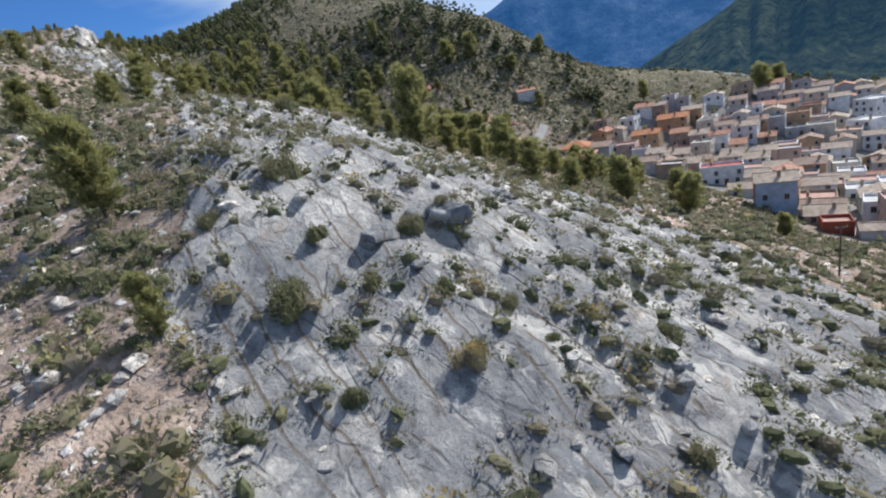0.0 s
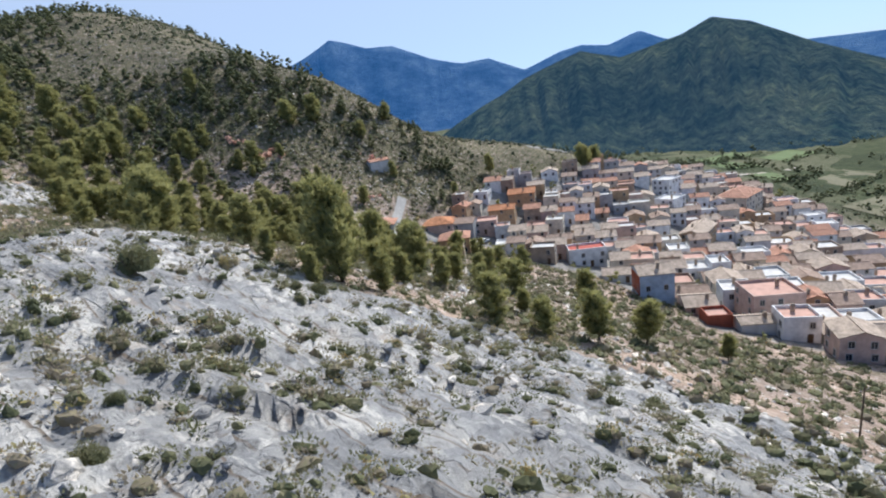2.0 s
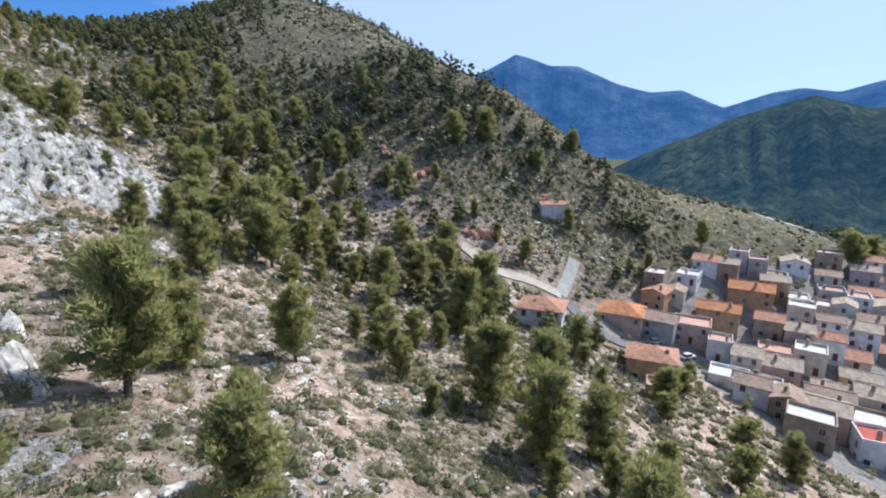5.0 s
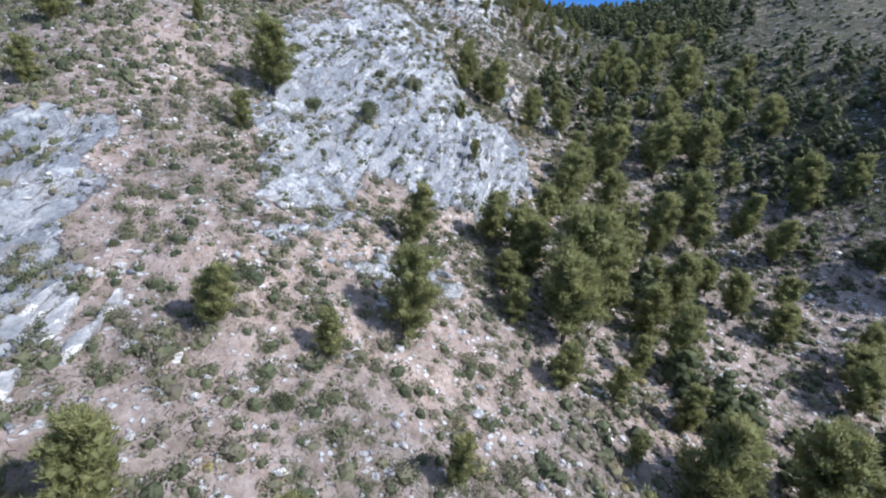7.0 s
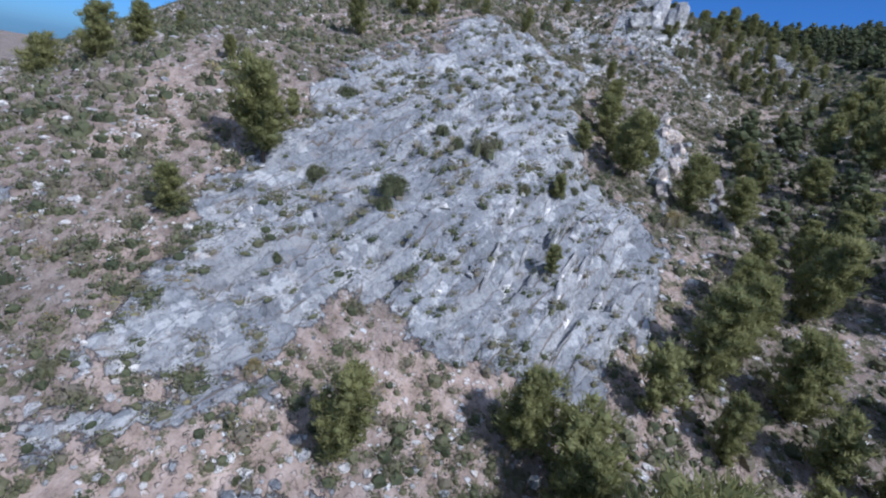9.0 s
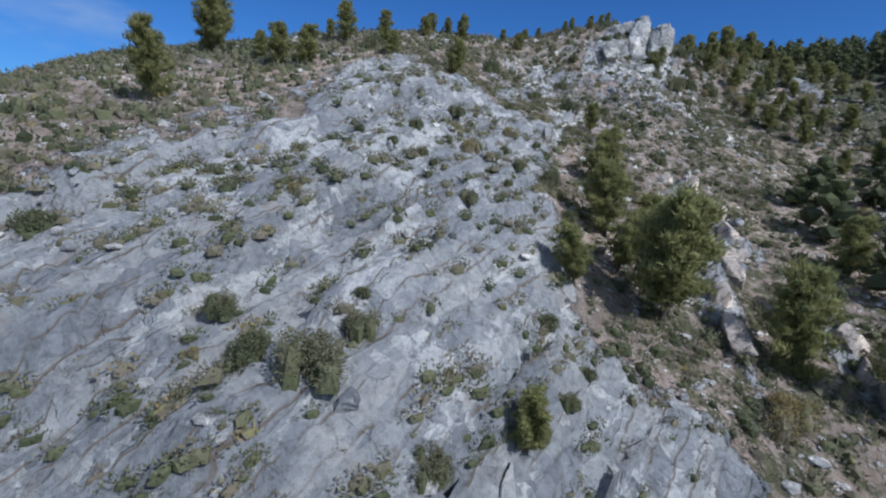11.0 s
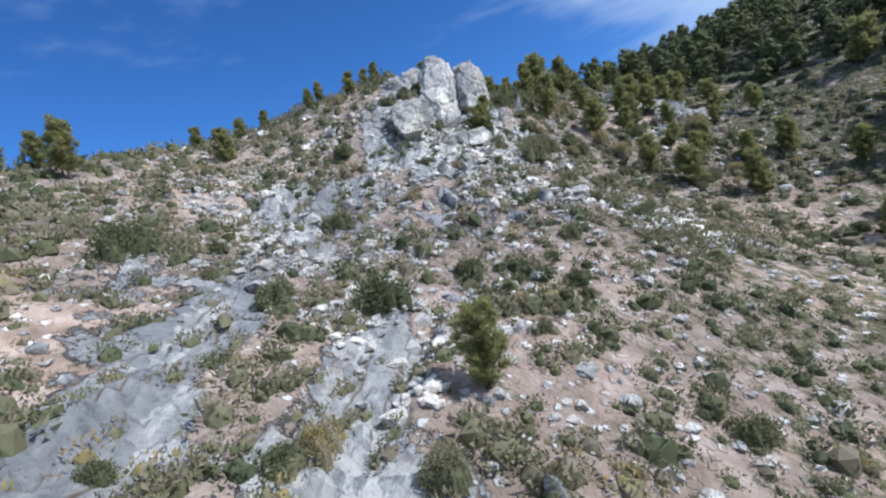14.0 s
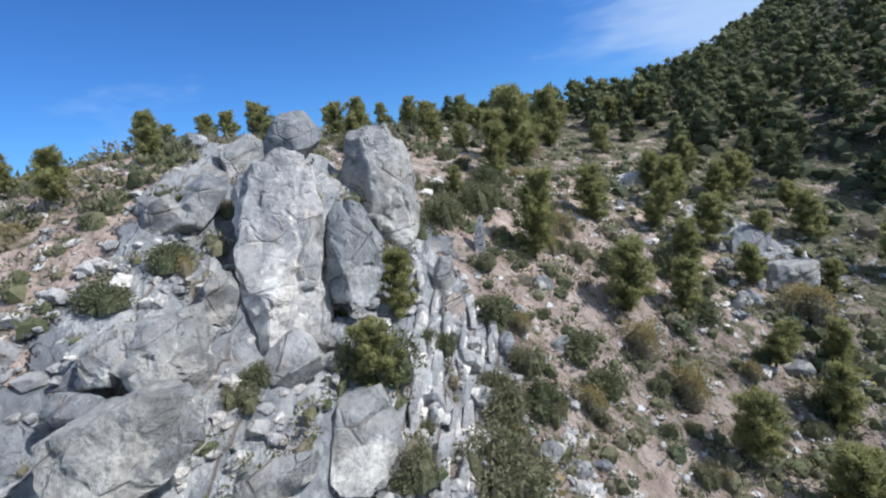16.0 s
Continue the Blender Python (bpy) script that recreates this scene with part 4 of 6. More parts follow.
def joined_pines(name, x, y, low, high, boughs, leaves, seed, mat, label, slim=0.30):
    """Many pines in one mesh: tiers of dense boughs with loose sprays about them."""
    rng = np.random.default_rng(seed)
    tris, tones = [], []
    z = land(x, y)
    for a, b, c in zip(x, y, z):
        height = rng.uniform(low, high)
        wide = height * slim * rng.uniform(0.75, 1.25)
        shade = rng.normal(0, 0.09)
        up = (np.arange(boughs) + rng.uniform(0.2, 0.8, boughs)) / boughs
        turn = np.arange(boughs) * 2.4 + rng.uniform(0, 6)
        reach = wide * (np.sin(np.pi * np.clip(0.22 + 0.76 * up, 0, 1) ** 0.8) ** 0.9) * rng.uniform(0.35, 0.75, boughs)
        mid = np.stack([a + reach * np.cos(turn), b + reach * np.sin(turn), c + height * (0.10 + 0.78 * up)], 1)
        ball = (wide * (0.60 - 0.22 * up) * rng.uniform(0.8, 1.2, boughs))[:, None] * np.array([1, 1, max(0.8, 1.1 * height / wide / boughs)])
        core = mid[:, None] + LUMP[0][None] * ball[:, None] * rng.uniform(0.5, 0.95, (boughs, len(LUMP[0]), 1))
        faces = core[:, LUMP[1]].reshape(-1, 3, 3)
        tris.append(faces)
        # shading put into the tone: darker low down and inside, lighter on upper faces
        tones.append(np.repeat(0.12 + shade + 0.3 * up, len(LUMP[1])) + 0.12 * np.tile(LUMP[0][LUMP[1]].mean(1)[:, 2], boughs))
        if leaves:
            off = rng.normal(0, 1, (boughs * leaves, 3))
            off /= np.linalg.norm(off, axis=1)[:, None]
            centre = np.repeat(mid, leaves, 0) + off * np.repeat(ball, leaves, 0)
            tris.append(sprays(centre, off + np.array([0, 0, 0.7]), height * 0.085, height * 0.015, rng))
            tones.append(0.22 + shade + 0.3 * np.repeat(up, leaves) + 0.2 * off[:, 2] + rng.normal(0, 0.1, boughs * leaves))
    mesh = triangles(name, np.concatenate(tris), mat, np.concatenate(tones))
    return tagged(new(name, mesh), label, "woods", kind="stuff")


def thinned(x, y, gap):
    """Keeps points at least the gap apart."""
    seen, keep = set(), []
    for k, (a, b) in enumerate(zip(x, y)):
        cell = (int(a // gap), int(b // gap))
        if cell not in seen:
            seen.add(cell)
            keep.append(k)
    return np.array(keep)


def cut_bank(x, y):
    """Where the red cuttings lie open, clear of trees."""
    return np.minimum(np.hypot(x + 20, y - 236), np.minimum(np.hypot(x + 34, y - 246), np.minimum(np.hypot(x + 1, y - 218), np.hypot(x - 16, y - 221)))) < 8.0


def woods():
    rng = np.random.default_rng(23)
    n = 15000
    x, y = rng.uniform(-420, 190, n), rng.uniform(245, 720, n)
    cover = rough(x, y, 60, 4, 71) + 0.34 * patch(x, y, -270, 400, 170, 150, 70) - 0.17 * patch(x, y, -20, 345, 130, 85, 150) - 0.10 * (x > 60) + rng.normal(0, 0.07, n)
    keep = ~cut_bank(x, y) & (cover > 0.545) & ~on_lane(x, y, 6) & (bare(x, y) < 0.6) & ((y > 268) | (x > -100)) & ~((x < -120) & (y < 300)) & ~in_village(x, y, 8) & (x + 0.1 * y < 240)
    x, y = x[keep], y[keep]
    keep = thinned(x, y, 5.2)
    x, y = x[keep], y[keep]
    flank = (x < -90) & (y < 440)
    far_off = np.flatnonzero(~flank)
    far_off = far_off[thinned(x[far_off], y[far_off], 8.0)]
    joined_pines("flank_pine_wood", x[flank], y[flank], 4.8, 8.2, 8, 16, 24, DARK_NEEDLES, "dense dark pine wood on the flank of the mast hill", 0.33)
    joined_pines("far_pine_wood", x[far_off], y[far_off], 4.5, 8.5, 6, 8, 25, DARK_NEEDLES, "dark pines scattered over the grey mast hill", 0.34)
    # the gully and the slopes behind the village
    n = 1700
    x, y = rng.uniform(-140, 60, n), rng.uniform(170, 300, n)
    keep = ~cut_bank(x, y) & (rough(x, y, 30, 4, 73) + rng.normal(0, 0.06, n) > 0.555) & ~on_lane(x, y, 7) & ~in_village(x, y, 6) & (bare(x, y) < 0.4) & (y + 0.55 * x > 160)
    x, y = x[keep], y[keep]
    keep = thinned(x, y, 6.0)
    x, y = x[keep], y[keep]
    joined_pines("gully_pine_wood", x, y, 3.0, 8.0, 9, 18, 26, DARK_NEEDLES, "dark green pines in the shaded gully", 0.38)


woods()

rng_ridge = np.random.default_rng(29)
wood_x, wood_y = rng_ridge.uniform(-290, -130, 520), rng_ridge.uniform(274, 335, 520)
wood_keep = (wood_y > 288 + 0.10 * (wood_x + 205)) & (bare(wood_x, wood_y) < 0.4)
wood_x, wood_y = wood_x[wood_keep], wood_y[wood_keep]
wood_keep = thinned(wood_x, wood_y, 6.0)
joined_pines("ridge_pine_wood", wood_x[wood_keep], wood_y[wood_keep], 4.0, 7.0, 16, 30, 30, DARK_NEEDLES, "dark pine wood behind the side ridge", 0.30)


SLOPE_LINE = [(-5, 12), (-10, 55), (-25, 95), (-50, 125), (-75, 146), (-98, 166), (-122, 186), (-148, 206), (-168, 224), (-178, 242)]   # along the foot of the rocks


def dome(sides):
    """A low dome: rim, shoulder and top."""
    ring = np.arange(sides) * math.tau / sides
    verts = np.concatenate([np.stack([0.86 * np.cos(ring), 0.86 * np.sin(ring), 0 * ring - 0.2], 1), np.stack([0.74 * np.cos(ring + 0.4), 0.74 * np.sin(ring + 0.4), 0 * ring + 0.62], 1), [[0, 0, 0.98]]])
    faces = []
    for k in range(sides):
        j = (k + 1) % sides
        faces += [(k, j, sides + k), (j, sides + j, sides + k), (sides + k, sides + j, 2 * sides)]
    return verts, np.array(faces)


def shrub_triangles(x, y, z, size, tall, tone, count, rng, leaf_size=0.3, sides=6, long=1.0, way=None, inner=1.0):
    """Domed scrub: a dense uneven dome with leaves standing out all over it."""
    n = len(x)
    verts, faces = dome(sides)
    turn = rng.uniform(0, math.tau, n) if way is None else way
    long = np.broadcast_to(long, (n,))[:, None]
    c, s = np.cos(turn)[:, None], np.sin(turn)[:, None]
    swell = rng.uniform(0.5, 0.86, (n, len(verts))) * inner
    vx, vy = verts[:, 0] * swell * long, verts[:, 1] * swell / long
    core = np.stack([x[:, None] + size[:, None] * (vx * c - vy * s), y[:, None] + size[:, None] * (vx * s + vy * c), z[:, None] + tall[:, None] * verts[:, 2] * swell], -1)
    shapes = core[:, faces].reshape(-1, 3, 3)
    # shading put into the tone: dome darker than its leaves, rim darker than top
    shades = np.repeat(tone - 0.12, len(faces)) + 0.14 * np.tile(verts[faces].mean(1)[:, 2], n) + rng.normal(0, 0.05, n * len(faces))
    up = rng.random((n, count)) ** 0.75
    turn = rng.uniform(0, math.tau, (n, count))
    flat = np.sqrt(1 - up * up)
    reach = rng.uniform(0.7, 1.0, (n, count))
    lx, ly = flat * np.cos(turn) * reach * long, flat * np.sin(turn) * reach / long
    cx = x[:, None] + size[:, None] * (lx * c - ly * s)
    cy = y[:, None] + size[:, None] * (lx * s + ly * c)
    cz = z[:, None] + tall[:, None] * up * reach
    centre = np.stack([cx, cy, cz], -1).reshape(-1, 3)
    out = np.stack([lx * c - ly * s, lx * s + ly * c, up + 0.35], -1).reshape(-1, 3)
    leaf = np.repeat(size, count)[:, None, None] * leaf_size
    tris = sprays(centre, out, 1.0, 0.34, rng)
    tris = centre[:, None, :] + (tris - centre[:, None, :]) * leaf
    # leaf tone rises with height too, shading in the colour
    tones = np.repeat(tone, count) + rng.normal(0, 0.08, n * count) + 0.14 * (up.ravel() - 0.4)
    return np.concatenate([shapes, tris]), np.concatenate([shades, tones])


def scrub():
    """Low rosemary and broom scrub over the slopes, thin on the bare rock and in rows along its ledges."""
    rng = np.random.default_rng(41)
    n = 76000
    x, y = rng.uniform(-245, 75, n), rng.uniform(-4, 290, n)
    r = bare(x, y)
    clump = rough(x, y, 6.0, 4, 55)
    across = (0.69 * x + 0.72 * y + 3.2 * rough(x, y, 16, 3, 63) + 0.9 * rough(x, y, 5, 2, 64)) / 2.7
    row = (across % 1.0 < 0.30) & (hashed(np.floor(across), np.floor((0.72 * x - 0.69 * y) / 14.0), 5) > 0.25)
    chance = np.where(r > 0.45, 0.20 + 0.95 * row * (clump > 0.34) + 0.40 * (clump > 0.62), np.where(y < 70, 0.28, 0.36) + 0.44 * (clump > 0.47))
    keep = rng.random(n) < chance
    x, y, r = x[keep], y[keep], r[keep]
    keep = ~in_village(x, y, 3) & ~on_lane(x, y)
    x, y, r = x[keep], y[keep], r[keep]
    n = len(x)
    size = np.clip(rng.lognormal(-0.20, 0.40, n), 0.28, 1.7)
    size = np.where(r > 0.45, np.clip(size, 0.4, 1.05), size)
    tall = size * rng.uniform(0.65, 1.15, n)
    tone = np.clip(rng.beta(1.6, 2.4, n) + 0.15 * (rough(x, y, 25, 3, 77) - 0.5), 0, 1)
    z = land(x, y) - 0.05
    near = np.full(n, 1e9)
    for (ax, ay), (bx, by) in zip(SLOPE_LINE, SLOPE_LINE[1:]):
        s = np.clip(((x - ax) * (bx - ax) + (y - ay) * (by - ay)) / ((bx - ax) ** 2 + (by - ay) ** 2), 0, 1)
        near = np.minimum(near, np.hypot(x - ax - s * (bx - ax), y - ay - s * (by - ay)))
    close = near < 29
    parts = []
    for chosen, count, leaf in ((close, 56, 0.22), (~close, 10, 0.40)):
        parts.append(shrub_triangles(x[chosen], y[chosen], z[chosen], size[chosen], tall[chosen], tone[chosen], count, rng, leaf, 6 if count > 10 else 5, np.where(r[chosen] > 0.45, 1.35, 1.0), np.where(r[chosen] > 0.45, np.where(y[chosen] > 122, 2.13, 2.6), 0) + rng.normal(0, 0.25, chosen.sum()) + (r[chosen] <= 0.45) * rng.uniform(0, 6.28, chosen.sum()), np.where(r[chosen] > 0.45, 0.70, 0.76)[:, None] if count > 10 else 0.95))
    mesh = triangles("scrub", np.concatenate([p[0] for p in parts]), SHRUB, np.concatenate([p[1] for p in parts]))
    return tagged(new("scrub", mesh), "low grey-green and brown Mediterranean scrub on the slopes", "scrub", kind="stuff")


scrub()


def bush_mesh(seed, tone):
    rng = np.random.default_rng(seed)
    tris, tones = [], []
    for k in range(7):
        turn, r = rng.uniform(0, math.tau), rng.uniform(0, 0.5)
        one = np.array([1.0])
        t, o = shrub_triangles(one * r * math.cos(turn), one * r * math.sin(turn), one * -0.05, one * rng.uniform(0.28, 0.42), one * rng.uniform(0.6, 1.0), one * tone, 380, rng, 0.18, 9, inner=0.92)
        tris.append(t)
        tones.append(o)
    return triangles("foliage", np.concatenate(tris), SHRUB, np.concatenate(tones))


BUSHES = [bush_mesh(300 + k, tone) for k, tone in enumerate((0.12, 0.28, 0.4, 0.2, 0.86))]

def far_scrub():
    """Scrub over the slopes behind the village and on the mast hill."""
    rng = np.random.default_rng(43)
    n = 60000
    x, y = rng.uniform(-260, 300, n), rng.uniform(20, 560, n)
    keep = ((y > 290) | (x > 75)) & ~in_village(x, y, 4) & ~on_lane(x, y) & (rng.random(n) < 0.22 + 0.6 * (rough(x, y, 22, 4, 57) > 0.5)) & ~((x > 240) & (y < 300) & (rng.random(n) < 0.6))
    x, y = x[keep], y[keep]
    n = len(x)
    size = np.clip(rng.lognormal(0.05, 0.4, n), 0.5, 2.6)
    tone = np.clip(rng.beta(1.5, 2.6, n) * 0.8, 0, 1)
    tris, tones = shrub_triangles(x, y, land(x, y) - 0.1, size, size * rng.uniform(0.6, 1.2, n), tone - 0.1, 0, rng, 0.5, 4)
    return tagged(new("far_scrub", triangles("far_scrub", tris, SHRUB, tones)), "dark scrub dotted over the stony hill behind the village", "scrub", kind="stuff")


far_scrub()
BUSH_WORDS = ["dark green juniper bush", "green rounded kermes oak bush", "grey-green broom bush", "dense olive-green bush", "yellow-green flowering gorse bush"]
more = random.Random(77)
for _ in range(95):
    (ax, ay), (bx, by) = more.choice(list(zip(SLOPE_LINE, SLOPE_LINE[1:])))
    s = more.random()
    LONE_BUSHES.append((ax + (bx - ax) * s + more.gauss(0, 16), ay + (by - ay) * s + more.gauss(0, 13), more.uniform(0.7, 1.5)))
crag = random.Random(91)
for _ in range(20):
    LONE_BUSHES.append((-178 + crag.gauss(0, 8.5), 242 + crag.gauss(0, 8), crag.uniform(0.6, 1.3)))
for _ in range(60):
    LONE_BUSHES.append((-166 + crag.gauss(0, 8), 258 + crag.gauss(0, 10), crag.uniform(0.6, 1.7)))
for _ in range(14):
    LONE_BUSHES.append((-194 + crag.gauss(0, 4), 258 + crag.gauss(0, 5), crag.uniform(1.2, 2.4)))

LONE_BUSHES += [(-177.6, 239.0, 3.3), (-175.9, 245.8, 1.9), (-173.4, 247.4, 1.4), (-173.4, 243.5, 1.5), (-183.4, 233.4, 1.1), (-180.3, 230.4, 1.2)]


def stem_mesh():
    """Short woody stems that fan out below the leaves."""
    bm = bmesh.new()
    for k in range(6):
        a = k * 1.05
        limb(bm, (0, 0, -0.08), (0.28 * math.cos(a), 0.28 * math.sin(a), 0.42), 0.022, 0.008, 5)
    mesh = bpy.data.meshes.new("rootstock")
    bm.to_mesh(mesh)
    bm.free()
    mesh.materials.append(BARK)
    return mesh


STEMS = stem_mesh()
for x, y, height in LONE_BUSHES:
    k = random.choice((0, 1, 1, 2, 2, 3, 3, 4))
    bush = new("bush")
    wide = height * random.uniform(0.95, 1.3)
    bush.matrix_world = Matrix.LocRotScale((x, y, ground_at(x, y) - 0.08), Euler((0, 0, random.uniform(0, 6.28))), (wide, wide, height))
    tagged(bush, BUSH_WORDS[k] + " growing from the limestone", "bush", "lone bushes")
    part_of("foliage", BUSHES[k], None, bush)
    part_of("rootstock", STEMS, None, bush, "short brown woody rootstock")

# ---- crags, boulders and stones ----
def stone_material(name, tint=(1, 1, 1)):
    mat, nodes, links, shader = material(name)
    where = place_node(nodes)
    colour, height, fine = limestone(nodes, links, where, 0.55, 0.0)
    links.new(mix_node(nodes, links, 1.0, colour, tint, "MULTIPLY"), shader.inputs["Base Color"])
    shader.inputs["Roughness"].default_value = 0.95
    shader.inputs["Specular IOR Level"].default_value = 0.12
    bump_node(nodes, links, height, 1.0, 0.6, shader)
    return mat


GREY_STONE = stone_material("grey_limestone")
PALE_STONE = stone_material("pale_limestone", (1.3, 1.25, 1.16))
WHITE_STONE = stone_material("white_limestone", (1.75, 1.66, 1.55))
RED_EARTH = stone_material("red_earth_bank", (2.1, 1.15, 0.85))
ROSE_STONE = stone_material("rose_limestone", (1.85, 1.56, 1.32))


def boulder(x, y, z, sx, sy, sz, turn, seed, mat, label, lean=(0, 0), name="boulder", detail=5, flat=(0.66, 0.95), group="crag boulders"):
    """A weathered block: flattened faces, ledges across it and pitted sides."""
    bm = bmesh.new()
    bmesh.ops.create_icosphere(bm, subdivisions=detail, radius=1.0)
    rng = random.Random(seed)
    cuts = []
    for _ in range(22):
        way = Vector((rng.gauss(0, 1), rng.gauss(0, 1), rng.gauss(0, 0.8))).normalized()
        cuts.append((way, rng.uniform(*flat)))
    shift = Vector((seed * 3.7, seed * 1.3, 0))
    for v in bm.verts:
        p = v.co.copy()
        for way, far in cuts:
            over = p.dot(way) - far
            if over > 0:
                p -= way * over
        size = Vector((p.x * sx, p.y * sy, p.z * sz))
        grain = noise.fractal(size * 0.35 + shift, 1.0, 2.0, 4) * 0.13 + noise.fractal(size * 1.1 + shift, 1.0, 2.0, 3) * 0.035 - 0.07 * (1 - min(1.0, abs(noise.noise(Vector((size.x * 0.55, size.y * 0.55, size.z * 0.14)) + shift)) * 7)) - 0.05 * abs(noise.noise(size * 1.1 + shift))
        gaps, cores = noise.voronoi(size * 0.62 + shift)
        step = 2.6 * noise.noise(cores[0] * 3.1) - 1.6 * max(0.0, 1 - (gaps[1] - gaps[0]) * 7)
        p *= 1.12 * (1 + grain + 0.03 * step)
        v.co = Vector((p.x * sx, p.y * sy, p.z * sz))
    ob = part(name, bm, mat)
    ob.data.shade_smooth()
    ob.data.set_sharp_from_angle(angle=radians(24))
    ob.matrix_world = pose(x, y, z, lean[0], lean[1], turn)
    return tagged(ob, label, "boulder", group)


# the summit crag
def on_crag(x, y, up, *rest, **more):
    return boulder(x, y, ground_at(x, y) + up, *rest, **more)


boulder(-181.9, 237.7, 68.0, 3.0, 2.6, 7.0, 47, 3, WHITE_STONE, "tall pale limestone tower of the summit crag", lean=(-30, -5), detail=5, flat=(0.46, 0.84))
boulder(-180.1, 240.4, 66.9, 1.9, 2.0, 3.4, 47, 7, GREY_STONE, "huge leaning grey boulder over a dark cleft", lean=(-17, -2), detail=5, flat=(0.54, 0.90))
boulder(-186.6, 247.8, 68.9, 3.5, 2.6, 5.5, 47, 11, PALE_STONE, "broad grey rock behind the leaning boulder", lean=(-18, -10), detail=5, flat=(0.54, 0.90))
boulder(-182.0, 234.3, 66.4, 1.5, 1.3, 1.5, 47, 15, PALE_STONE, "rounded grey boulder at the foot of the tower", lean=(-22, 3), detail=5, flat=(0.54, 0.90))
boulder(-188.6, 242.6, 73.5, 2.3, 1.8, 2.1, 47, 19, GREY_STONE, "grey limestone top of the summit crag", lean=(-20, 15), detail=4, flat=(0.46, 0.84))
boulder(-190.0, 239.4, 72.6, 2.1, 1.6, 2.4, 47, 23, PALE_STONE, "grey rock shoulder beside the tower", lean=(-22, 14), detail=4, flat=(0.46, 0.84))
boulder(-186.2, 235.8, 70.9, 1.7, 1.6, 2.0, 47, 27, GREY_STONE, "grey rock shoulder beside the tower", lean=(-34, 21), detail=4, flat=(0.46, 0.84))
boulder(-186.2, 233.6, 70.0, 1.7, 1.5, 1.7, 47, 31, PALE_STONE, "grey rock step on the flank of the crag", lean=(-35, 15), detail=4, flat=(0.46, 0.84))
boulder(-177.5, 229.1, 63.1, 3.1, 2.4, 2.4, 47, 35, PALE_STONE, "big smooth grey rock buttress below the crag", lean=(-57, -24), detail=5, flat=(0.54, 0.90))
boulder(-180.1, 231.2, 65.1, 2.5, 2.0, 2.3, 47, 39, PALE_STONE, "big smooth grey rock buttress below the crag", lean=(-42, -10), detail=5, flat=(0.54, 0.90))
boulder(-179.9, 228.0, 63.8, 1.4, 1.3, 1.1, 47, 43, GREY_STONE, "grey rock step on the flank of the crag", lean=(-50, -19), detail=4, flat=(0.46, 0.84))
boulder(-180.7, 229.3, 65.4, 1.2, 1.2, 1.3, 47, 47, PALE_STONE, "grey rock step on the flank of the crag", lean=(-44, -8), detail=4, flat=(0.46, 0.84))
boulder(-175.4, 236.9, 60.1, 2.0, 1.2, 2.7, 47, 51, PALE_STONE, "smooth pale grey slab below the leaning boulder", lean=(-57, 0), detail=5, flat=(0.54, 0.90))
boulder(-175.8, 232.7, 60.1, 2.3, 1.2, 1.0, 47, 55, PALE_STONE, "smooth pale grey slab below the leaning boulder", lean=(-65, -18), detail=4, flat=(0.54, 0.90))
boulder(-178.9, 235.6, 63.0, 1.9, 1.4, 1.7, 47, 59, WHITE_STONE, "pale foot of the limestone tower", lean=(-26, -39), detail=4, flat=(0.46, 0.84))
boulder(-182.5, 252.6, 64.5, 0.6, 0.5, 2.3, 47, 63, GREY_STONE, "slim upright stone pillar", lean=(-13, 6), detail=4, flat=(0.46, 0.84))
boulder(-181.3, 247.4, 63.2, 0.8, 0.6, 1.9, 47, 67, PALE_STONE, "stout upright stone pillar", lean=(-17, 14), detail=4, flat=(0.46, 0.84))
boulder(-180.0, 247.0, 61.8, 1.1, 0.7, 1.2, 47, 71, ROSE_STONE, "rose-stained limestone block on the crag", lean=(-24, 13), detail=4, flat=(0.46, 0.84))
boulder(-175.7, 252.0, 58.2, 0.7, 0.5, 0.9, 47, 75, PALE_STONE, "loose grey block on the scrub slope", lean=(-26, 12), detail=3, flat=(0.46, 0.84))
boulder(-175.8, 278.6, 60.9, 3.1, 1.3, 2.4, 47, 79, PALE_STONE, "jagged grey outcrop on the side ridge", lean=(-27, -4), detail=4, flat=(0.46, 0.84))
boulder(-171.7, 276.2, 59.1, 2.9, 1.3, 2.2, 47, 83, GREY_STONE, "jagged grey outcrop on the side ridge", lean=(-30, -0), detail=4, flat=(0.46, 0.84))
boulder(-168.1, 275.4, 57.1, 2.8, 1.3, 2.1, 47, 87, PALE_STONE, "jagged grey outcrop on the side ridge", lean=(-29, 10), detail=4, flat=(0.46, 0.84))
boulder(-184.0, 279.3, 65.0, 3.1, 1.2, 1.7, 47, 91, WHITE_STONE, "jagged grey outcrop on the side ridge", lean=(-20, -2), detail=4, flat=(0.46, 0.84))
beds = random.Random(8)
for k in range(30):
    side, down = (k % 6 - 2.5) * 0.8 + beds.gauss(0, 0.15), (k // 6) * 2.6 - 1.0 + beds.uniform(-0.8, 0.8)
    on_crag(-179.4 + 0.72 * down + 0.69 * side, 246.4 - 0.69 * down + 0.72 * side, beds.uniform(-0.25, 0.1), beds.uniform(1.4, 2.2), beds.uniform(0.3, 0.5), beds.uniform(0.5, 0.8), -51 + beds.gauss(0, 4), 300 + k, WHITE_STONE,
            "white slab of bedded limestone below the crag", lean=(0, 25), detail=3, flat=(0.5, 0.85), group="bedded slabs")
on_crag(-122.0, 215.5, -0.6, 4.6, 1.6, 1.8, 120, 41, ROSE_STONE, "rose-white limestone rib beside the pines", group="rock ribs")
